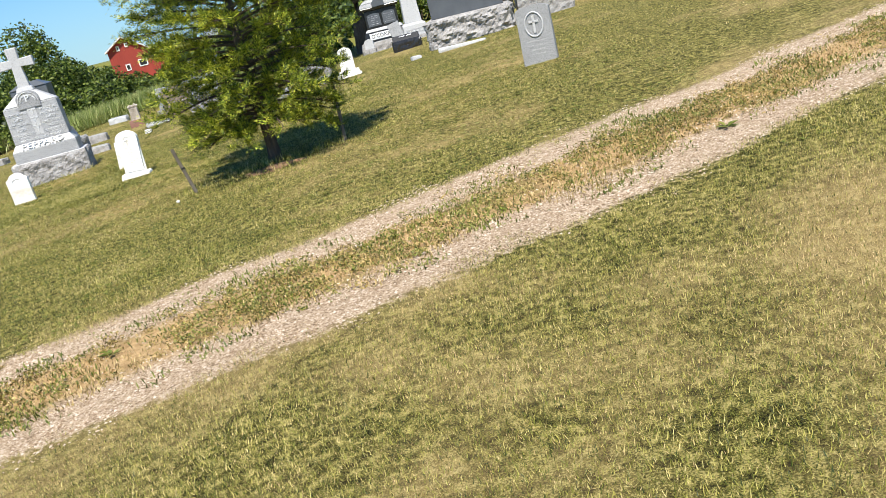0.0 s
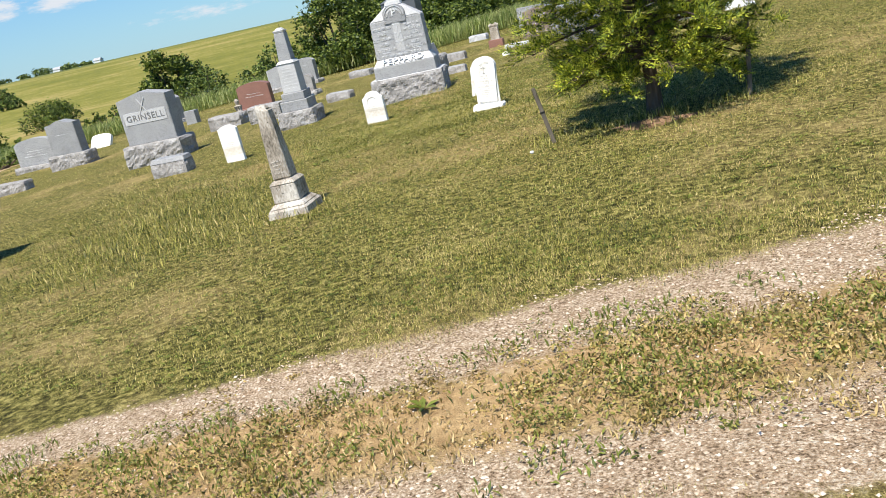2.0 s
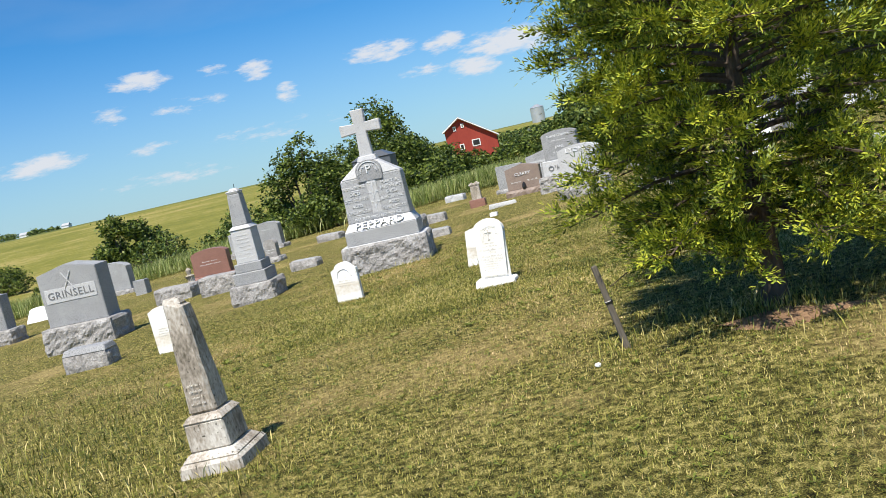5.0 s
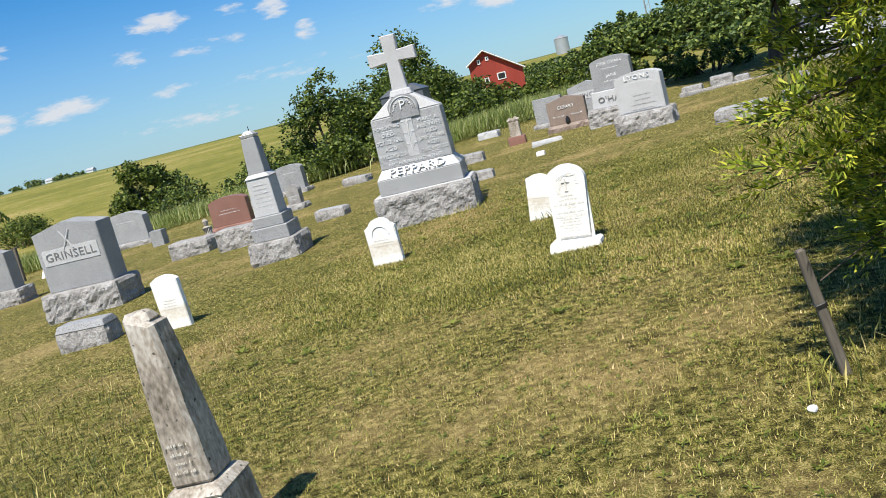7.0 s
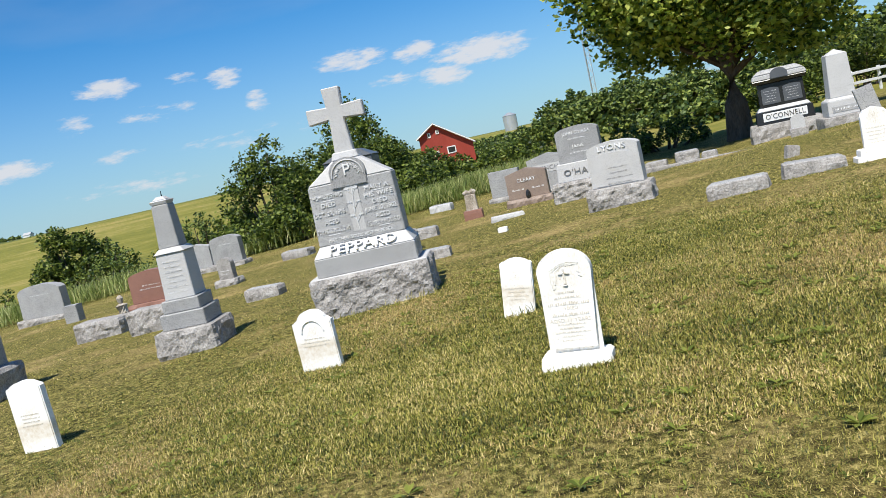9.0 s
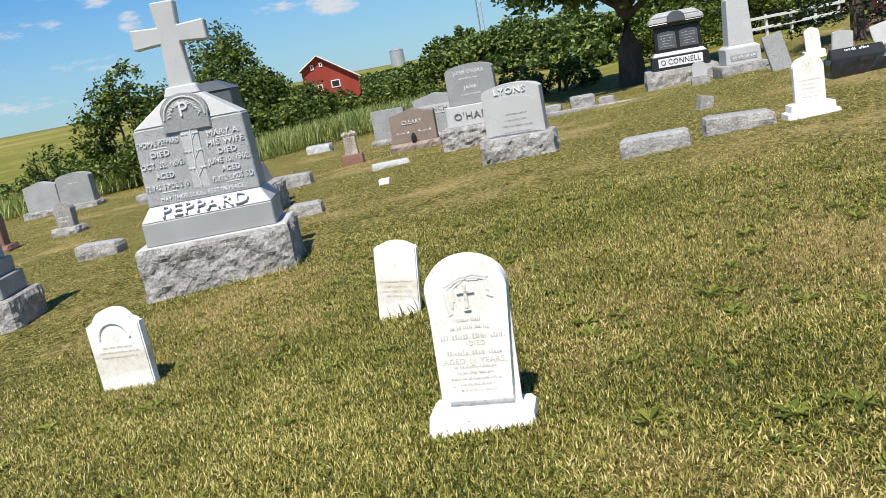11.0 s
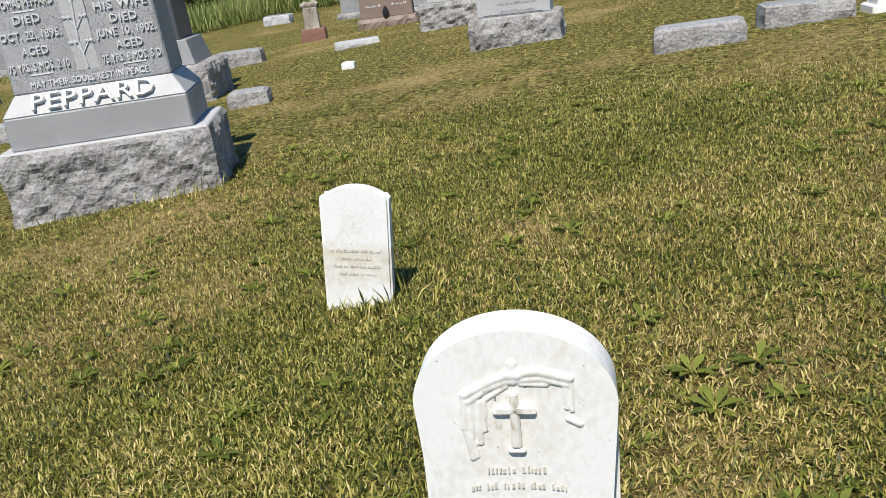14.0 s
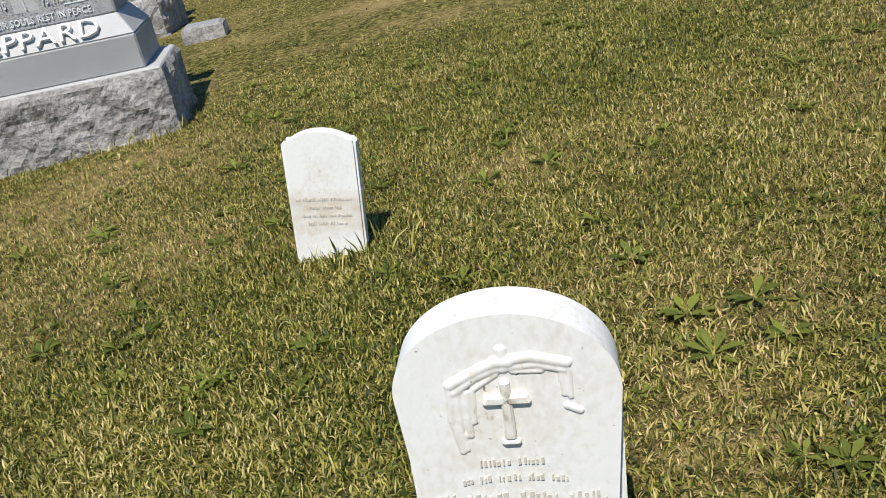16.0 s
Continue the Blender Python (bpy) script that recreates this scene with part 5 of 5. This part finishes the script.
for k, (x, y, w, h) in enumerate(((-120, 79, 6, 4.0), (-135, 94, 5, 3.2), (-128, 100, 4.5, 4.2), (-150, 112, 4.5, 2.6), (-112, 88, 4, 2.4), (-140, 84, 5, 3))):
    far_tree(x, y, w, h, 60 + k, label="field tree on the far slope", leaf=0.4, per=14)
for k, (az, d, w, h) in enumerate(((-15.0, 105, 7, 3.6), (-13.4, 102, 7, 5.2), (-11.7, 100, 8, 5.8), (-9.6, 98, 9, 6.6), (-8.0, 100, 8, 6.0), (-6.4, 98, 8, 5.4), (-4.8, 95, 8, 6.6), (-3.0, 92, 8, 6.0), (-1.0, 90, 8, 6.6), (1.2, 88, 8, 6.4), (3.4, 86, 8, 7), (5.6, 84, 9, 8), (8.0, 82, 9, 8), (10.5, 80, 9, 8), (13.5, 78, 10, 8), (17, 75, 10, 8), (21, 72, 10, 9), (-5.6, 72, 5, 2.2), (-8.2, 76, 5, 2.0), (-3.2, 66, 5, 2.4), (-19.2, 128, 7, 2.4), (-17.4, 132, 7, 2.4), (-16.2, 125, 6, 2.2), (-22.6, 112, 7, 5.0), (-25.5, 118, 8, 6.0), (-10.8, 108, 9, 6.6), (-18.6, 150, 9, 4.0), (-17.2, 140, 9, 3.4), (-16.0, 150, 9, 3.2), (-14.6, 140, 9, 3.6), (-12.4, 112, 8, 8.0), (-11.2, 110, 8, 9.0), (-9.2, 112, 8, 6.0), (-7.6, 110, 9, 8.6), (-6.0, 108, 8, 7.0), (-3.8, 104, 9, 8.0))):
    far_tree(-4.4 + d * math.sin(radians(az)), 8.3 + d * math.cos(radians(az)), w, h, 80 + k)


def spruce(x, y, h, r, seed):
    rng = np.random.default_rng(seed)
    t = thing("conifer", "tall dark spruce at the cemetery edge", "tree", x, y)
    bm = bmesh.new()
    tube(bm, [(0, 0, -0.2), (0, 0, h * 0.5), (0, 0, h)], [0.25, 0.15, 0.02], 8)
    part("trunk", bm, "bark", t)
    at = []
    for k in range(150):
        z = 0.8 + (h - 0.9) * k / 150
        reach = r * (1 - z / h) * rng.uniform(0.7, 1.1) + 0.1
        an = k * 2.4
        s = rng.uniform(0.15, 1, (70, 1)) ** 0.7
        p = np.array([math.cos(an), math.sin(an), -0.18]) * reach * s + np.array([0, 0, z])
        at.append(p + rng.normal(size=(70, 3)) * np.array([0.14, 0.14, 0.06]))
    me = quads_mesh("crown", leaf_faces(rng, np.concatenate(at), 0.24, 0.4, 0.3), "conifer")
    ob = new("crown", me)
    ob.parent = t
    return t


spruce(2.2, 42.0, 11, 3.2, 5)
spruce(6.5, 44.0, 12, 3.4, 6)


def barn():
    t = thing("barn", "red wooden barn with a white-trimmed gable", "barn", -42.5, 109.3, 20, sink=0.3)
    pts = [(-2.1, 0), (4.5, 0), (4.5, 3.5), (0.1, 6.5), (-0.1, 6.5), (-2.1, 5.2)]
    bm = bmesh.new()
    f, r = [bm.verts.new((px, 0, pz)) for px, pz in pts], [bm.verts.new((px, 12, pz)) for px, pz in pts]
    bm.faces.new(f)
    bm.faces.new(r[::-1])
    for k in range(len(pts)):
        j = (k + 1) % len(pts)
        bm.faces.new((f[j], f[k], r[k], r[j]))
    bmesh.ops.recalc_face_normals(bm, faces=bm.faces[:])
    part("wall", bm, "barn_red", t)
    for a, b in (((-2.4, 5.02), (0.0, 6.58)), ((0.0, 6.58), (4.8, 3.32))):
        bm = bmesh.new()
        q = [bm.verts.new(v) for v in ((a[0], -0.4, a[1]), (b[0], -0.4, b[1]), (b[0], 12.4, b[1]), (a[0], 12.4, a[1]))]
        fc = bm.faces.new(q)
        e = bmesh.ops.extrude_face_region(bm, geom=[fc])
        bmesh.ops.translate(bm, vec=(0, 0, 0.16), verts=[v for v in e["geom"] if isinstance(v, bmesh.types.BMVert)])
        part("roof", bm, "roof", t)
        tr = tube(bmesh.new(), [(a[0], -0.45, a[1]), (b[0], -0.45, b[1])], [0.08, 0.08], 4)
        part("trim", tr, "white_wood", t)
    for px, pz, w, h in ((-0.75, 5.3, 0.4, 0.6), (1.7, 3.0, 1.1, 0.9), (-0.2, 2.8, 0.6, 0.8), (0.35, 5.5, 0.4, 0.5)):
        win = part("window", frustum(w, 0.10, h, z=pz - h / 2, x=px, y=-0.03, bevel=0), "white_wood", t)
        part("pane", frustum(w - 0.25, 0.06, h - 0.25, z=pz - h / 2 + 0.125, x=px, y=-0.07, bevel=0), "dark_glass", win)
    return t


barn()
bn = thing("grain_bin", "round galvanised grain bin with a conical roof", "grain bin", -84.4, 296)
part("drum", tube(bmesh.new(), [(0, 0, -0.5), (0, 0, 5.2)], [2.4, 2.4], 28), "galvanised", bn)
part("roof", tube(bmesh.new(), [(0, 0, 5.2), (0, 0, 6.2)], [2.5, 0.5], 28), "galvanised", bn)


def mast(x, y, h, w, label):
    t = thing("radio_mast", label, "mast", x, y)
    bm = bmesh.new()
    legs = [(w * math.cos(a), w * math.sin(a)) for a in (0, 2.1, 4.2)]
    for lx, ly in legs:
        tube(bm, [(lx, ly, -0.5), (lx, ly, h)], [0.10, 0.10], 4)
    n = int(h / 2.2)
    for k in range(n):
        for i in range(3):
            a, b = legs[i], legs[(i + 1) % 3]
            tube(bm, [(*a, h * k / n), (*b, h * (k + 1) / n)], [0.06, 0.06], 3)
    part("lattice", bm, "galvanised", t)


mast(-45.2, 244, 60, 0.8, "slim steel lattice mast above the trees")
mast(-384, 252, 24, 0.6, "thin distant radio mast on the horizon")


def utility_pole(x, y):
    t = thing("utility_pole", "old leaning wooden utility pole with crossarms", "utility pole", x, y, 30, (0, -6))
    part("pole", tube(bmesh.new(), [(0, 0, -0.3), (0, 0, 5.9)], [0.15, 0.10], 10), "wood", t)
    for z, w in ((5.6, 1.0), (4.9, 0.7)):
        arm = part("crossarm", frustum(w, 0.10, 0.12, z=z, bevel=0.01), "wood", t)
        for s in (-0.42, 0.42):
            part("insulator", tube(bmesh.new(), [(s * w, 0, z + 0.12), (s * w, 0, z + 0.26)], [0.05, 0.03], 8), "granite_dark", arm)


utility_pole(-52.7, 38.4)
for k, (x, y, ln) in enumerate(((-32.5, 24.6, -10), (-33.6, 24.8, -14), (-34.6, 24.0, -6), (-31.0, 27.5, 3), (-36.5, 24.6, -14))):
    p = thing("fence_post", "grey wooden fence post leaning in weeds", "fence post", x, y, 0, (0, ln), "field fence posts")
    part("post", frustum(0.11, 0.11, 1.5, 0.10, 0.10, z=-0.2, bevel=0.012), "wood", p)
wf = thing("rail_fence", "white board fence beyond the graves", "fence", 2.3, 58.0, 40)
for k in range(5):
    part("post", frustum(0.12, 0.12, 1.25, z=-0.1, x=-3 + 1.8 * k, bevel=0.01), "white_wood", wf)
for z in (0.45, 0.95):
    part("rail", frustum(8.0, 0.05, 0.14, z=z, x=0.6, y=-0.09, bevel=0.008), "white_wood", wf)
for k, (x, y, w) in enumerate(((-390, 340, 5), (-372, 352, 4))):
    fh = thing("farmhouse", "tiny white farm building on the horizon", "house", x, y, 20)
    part("wall", frustum(w, 4, 2, z=-0.3, bevel=0), "white_wood", fh)
    part("roof", frustum(w + 0.5, 4.5, 1.2, w, 0.3, z=1.7, bevel=0), "roof", fh)
rng = np.random.default_rng(17)
hz = []
for k in range(46):
    a = radians(rng.uniform(-64, -46))
    r = rng.uniform(420, 470)
    s = rng.uniform(1.0, 2.4)
    cx, cy = -2 + r * math.sin(a), 5 + r * math.cos(a)
    hz.append((cx, cy, ground_z(cx, cy) + s * 0.5, s * 1.5, s * 1.5, s * 0.8))
hw = new("distant_wood", quads_mesh("distant_wood", leaf_faces(rng, clumps(rng, hz, 5.0), 0.9), "far_leaf"))
tagged(hw, "thin line of trees on the horizon", "trees", kind="stuff")


# ---- grass, weeds and gravel ----
def lane_v(x, y):
    near = 4.5 + 0.45 * x + 0.03 * x * x
    return (y - near) / np.maximum(2.45 + 0.02 * x - 0.03 * x * x, 1.2)


def blades(name, label, x, y, rng, length, width, material, lean=0.7, kind="stuff", fine=False):
    """Bent, leaf-shaped blades, or plain tapering ones where they are fine."""
    n = len(x)
    z = gz(x, y) - 0.004
    a = rng.uniform(0, 2 * np.pi, n)
    ln = length * rng.uniform(0.5, 1.35, n)
    tilt = rng.uniform(0.15, 1.0, n) * lean
    way = np.stack([np.cos(a), np.sin(a)], 1)

    def along(dist, ang):
        return np.concatenate([way * (dist * np.sin(ang))[:, None], (dist * np.cos(ang))[:, None]], 1)

    root = np.stack([x, y, z], 1)
    mid = root + along(ln * 0.5, tilt * 0.7)
    tip = mid + along(ln * 0.5, np.minimum(tilt * 1.35, 1.75))
    b = a + np.pi / 2 + rng.uniform(-0.5, 0.5, n)
    side = np.stack([np.cos(b), np.sin(b), rng.uniform(-0.4, 0.4, n)], 1) * (width * rng.uniform(0.7, 1.3, n))[:, None]
    shape = [root + side, root - side, (mid + tip) / 2] if fine else [root, mid + side, tip, mid - side]
    ob = new(name, quads_mesh(name, np.stack(shape, 1), material))
    return tagged(ob, label, "grass", kind=kind)


def scatter(rng, n, x0, x1, y0, y1):
    return rng.uniform(x0, x1, n), rng.uniform(y0, y1, n)


rng = np.random.default_rng(23)
axis = np.array([(0, 0), (-0.8, 2), (-2.4, 4.8), (-4.3, 8.2), (-5.2, 11.4), (-5.6, 12.5)])


def near_axis(x, y, reach):
    """Keeps a patch of lawn within reach of the walked line, thinning outwards."""
    d = np.min([np.hypot(x - (a[0] + (b[0] - a[0]) * s), y - (a[1] + (b[1] - a[1]) * s)) for a, b in zip(axis, axis[1:]) for s in (0, 0.33, 0.66)], axis=0)
    return d < reach * rng.uniform(0.15, 1.0, len(x))


def patchy(x, y):
    """Broad dry and lush patches of the lawn, about -1 to 1."""
    return (np.sin(0.9 * x + 0.5 * y + 1.0) * np.sin(0.45 * x - 0.8 * y) + 0.6 * np.sin(2.3 * x - 1.1 * y + 2) * np.sin(1.9 * y + 0.7 * x) + 0.35 * np.sin(6.1 * x + 2 * y) * np.sin(5.2 * y - 3 * x)) / 1.5


def ragged(x, y):
    """The lane's cross position with uneven grassy edges."""
    return lane_v(x, y) + 0.045 * np.sin(3.3 * x + y) + 0.035 * np.sin(7.1 * x - 4 * y) + 0.02 * np.sin(17 * x + 9 * y)


def lawn(x, y, length, width, label, bias=0.0, fine=True):
    v = ragged(x, y)
    keep = (v < 0.03 + 0.04 * rng.normal(size=len(x))) | (v > 0.97 + 0.04 * rng.normal(size=len(x)))
    x, y = x[keep], y[keep]
    parched = patchy(x, y) + bias + 0.30 * (y < 4.5) + rng.normal(size=len(x)) * 0.60
    tuft = np.sin(62 * x + 5 * np.sin(23 * y)) * np.sin(58 * y + 5 * np.sin(21 * x)) + 0.9 * rng.normal(size=len(x)) + 0.9 * (y < 4.5) - 0.5 * np.maximum(parched, 0)
    x, y, dry = x[tuft > -0.5], y[tuft > -0.5], parched[tuft > -0.5] > 0.42
    blades("lawn_grass", label, x[~dry], y[~dry], rng, length, width, "blade", 1.3, fine=fine)
    blades("dry_lawn_grass", "straw-coloured dry patches of " + label, x[dry], y[dry], rng, length * 0.8, width * 0.8, "dry_blade", 1.4, fine=fine)


x, y = scatter(rng, 700000, -3.5, 6.0, 1.7, 7.0)
lawn(x, y, 0.034, 0.0021, "short dry mown lawn before the lane")
x, y = scatter(rng, 1750000, -14, 4, 5.0, 22)
keep = near_axis(x, y, 8.0)
lawn(x[keep], y[keep], 0.038, 0.0030, "short mown lawn grass")
x, y = scatter(rng, 1020000, -10.0, -2.0, 12.2, 20.0)
keep = np.hypot(x + 5.9, (y - 14.4) * 0.9) < 5.2 * rng.uniform(0.2, 1.0, len(x))
lawn(x[keep], y[keep], 0.038, 0.0029, "mown lawn grass round the white headstones", 0.0, False)
x, y = scatter(rng, 230000, -34, 9, 10, 40)
lawn(x, y, 0.040, 0.0085, "mown lawn grass farther among the graves", -0.1)
x, y = scatter(rng, 260000, -9, 8, 1.0, 10.5)
v = ragged(x, y)
mid = (v > 0.25) & (v < 0.72) & (np.sin(x * 3.1 + y) + np.sin(x * 1.3 - 2 * y) + rng.normal(size=len(x)) * 0.6 > -0.2)
blades("lane_weeds", "dry weeds between the wheel ruts", x[mid], y[mid], rng, 0.038, 0.004, "dry_blade", 1.2)
mid = (v > 0.16) & (v < 0.84) & (0.5 * np.sin(x * 2.3 + 2.2 * y) * np.sin(x * 1.7 - 1.4 * y) + 0.6 * np.sin(7 * x + 2 * np.sin(3 * y)) * np.sin(8 * y + x) + rng.normal(size=len(x)) * 0.25 > 0.03 + 1.0 * np.abs(v - 0.5))
blades("lane_weeds", "green weed tufts between the wheel ruts", x[mid], y[mid], rng, 0.042, 0.005, "clover", 1.25)


def rosettes(n, x0, x1, y0, y1, size, leaves, label, rng, where=None):
    """Broad-leaved weeds: flat whorls of pointed leaves."""
    x, y = scatter(rng, n, x0, x1, y0, y1)
    if where is not None:
        k = where(x, y)
        x, y = x[k], y[k]
    out = []
    s = size * rng.uniform(0.5, 1.25, len(x))
    for j in range(leaves):
        a = 2 * np.pi * j / leaves + rng.uniform(-0.5, 0.5, len(x))
        up = rng.uniform(0.15, 0.7, len(x))
        d = np.stack([np.cos(a), np.sin(a), up], 1)
        w = np.stack([-np.sin(a), np.cos(a), np.zeros(len(x))], 1)
        r = np.stack([x, y, gz(x, y) + 0.006], 1)
        L = s[:, None]
        out.append(np.stack([r, r + d * L * 0.55 + w * L * 0.17, r + d * L * [1, 1, 0.6], r + d * L * 0.55 - w * L * 0.17], 1))
    ob = new("weed_leaves", quads_mesh("weed_leaves", np.concatenate(out), "clover"))
    return tagged(ob, label, "weeds", kind="stuff")


lawn_only = lambda x, y: (lane_v(x, y) < 0) | (lane_v(x, y) > 1.02)
rosettes(11000, -12, 2, 5, 21, 0.034, 4, "small broad-leaved weeds and clover in the lawn", rng, lawn_only)
rosettes(320, -9, -2.5, 11.5, 19, 0.075, 8, "dandelion rosettes in the lawn", rng)
rosettes(40, -6, 4, 2.5, 8.5, 0.07, 11, "green weed rosettes along the lane", rng, lambda x, y: (lane_v(x, y) > 0.2) & (lane_v(x, y) < 0.75))

x, y = scatter(rng, 320000, -8, 8, 0.5, 10.5)
v = ragged(x, y) + 0.04 * np.sin(x * 2.7) * np.sin(y * 3.1) + rng.normal(size=len(x)) * 0.03
on = ((v > 0.05) & (v < 0.30)) | ((v > 0.68) & (v < 0.97)) | ((v > 0.3) & (v < 0.68) & (rng.uniform(size=len(x)) < 0.12))
x, y = x[on], y[on]
n = len(x)
r = 0.0032 + 0.0085 * rng.uniform(0, 1, n) ** 2.5
oct_v = np.array([(1, 0, 0), (0, 1, 0), (-1, 0, 0), (0, -1, 0), (0, 0, 0.65), (0, 0, -0.5)])
co = np.stack([x, y, gz(x, y) + r * 0.25], 1)[:, None] + oct_v[None] * r[:, None, None] * rng.uniform(0.6, 1.3, (n, 6, 1))
fi = np.array([(0, 1, 4), (1, 2, 4), (2, 3, 4), (3, 0, 4)])
me = bpy.data.meshes.new("gravel")
idx = (np.arange(n)[:, None, None] * 6 + fi[None]).reshape(-1).astype(np.int32)
me.vertices.add(n * 6)
me.vertices.foreach_set("co", co.astype(np.float32).reshape(-1))
me.loops.add(len(idx))
me.loops.foreach_set("vertex_index", idx)
me.polygons.add(n * 4)
me.polygons.foreach_set("loop_start", np.arange(0, n * 12, 3, dtype=np.int32))
me.update(calc_edges=True)
me.materials.append(M["pebble"])
tagged(new("gravel", me), "pale pinkish gravel in the wheel ruts of the lane", "gravel", kind="stuff")

# low scrubby weeds along the crown of the lane, in tufts of many tiny leaves
cx, cy = scatter(rng, 22000, -9, 8, 1.0, 10.5)
cv = ragged(cx, cy)
thick_at = np.sin(1.9 * cx + 0.8 * cy) * np.sin(1.3 * cy - 0.6 * cx + 1) + 0.5 * np.sin(4.7 * cx - 2 * cy)
pick = (np.abs(cv - 0.49) < 0.20 + 0.05 * rng.normal(size=len(cx))) & (thick_at + 0.5 * rng.normal(size=len(cx)) > -0.45)
cx, cy = cx[pick], cy[pick]
size = rng.uniform(0.02, 0.075, len(cx))
at = np.stack([cx, cy, gz(cx, cy)], 1)[:, None] + rng.normal(size=(len(cx), 46, 3)) * (size[:, None, None] * np.array([0.9, 0.9, 0.0]))
at[:, :, 2] += 0.004 + rng.uniform(0, 1, at.shape[:2]) * size[:, None] * 0.75
ripe = rng.uniform(0, 1, len(cx)) < 0.55
for chosen, material, words in ((ripe, "scrub_dry", "low browning weeds on the crown of the lane"), (~ripe, "scrub", "low green weeds on the crown of the lane")):
    spots = at[chosen].reshape(-1, 3)
    ob = new("lane_scrub", quads_mesh("lane_scrub", leaf_faces(rng, spots, 0.020, 0.7, 0.5), material))
    tagged(ob, words, "weeds", kind="stuff")

# taller unmown tufts
px, py = [], []
for cx, cy, sp, k in ((-7.6, 8.2, 0.7, 900), (-8.5, 9.2, 0.9, 900), (-2.74, 10.40, 0.16, 260), (-2.3, 10.3, 0.4, 220), (-3.1, 10.25, 0.35, 160), (-6.1, 8.6, 0.4, 200), (-9.5, 10.5, 1.0, 600), (-6.9, 15.42, 0.12, 40), (-6.6, 15.45, 0.1, 40), (-9.4, 17.5, 0.5, 120), (-8.6, 17.65, 0.15, 60), (-3.66, 9.98, 0.1, 40), (-1.83, 10.60, 0.08, 30)):
    px.append(rng.normal(cx, sp, k))
    py.append(rng.normal(cy, sp, k))
blades("tall_grass_tufts", "longer unmown grass tufts in the lawn", np.concatenate(px), np.concatenate(py), rng, 0.11, 0.004, "blade", 0.8)
px, py = [], []
for k in range(150):
    u = rng.uniform(0, 1)
    cx, cy = -19.0 + 6.5 * u + rng.uniform(-1, 1), 38.0 + 7.0 * u + rng.uniform(-1.2, 1.2)
    px.append(rng.normal(cx, 0.6, 110))
    py.append(rng.normal(cy, 0.6, 110))
for k in range(120):
    u = rng.uniform(0, 1)
    px.append(rng.normal(-41 + 17 * u, 0.9, 110))
    py.append(rng.normal(28 + 13 * u, 0.9, 110))
blades("wild_grass", "tall pale wild grass along the hedgerow", np.concatenate(px), np.concatenate(py), rng, 0.8, 0.014, "tall_grass", 0.75)
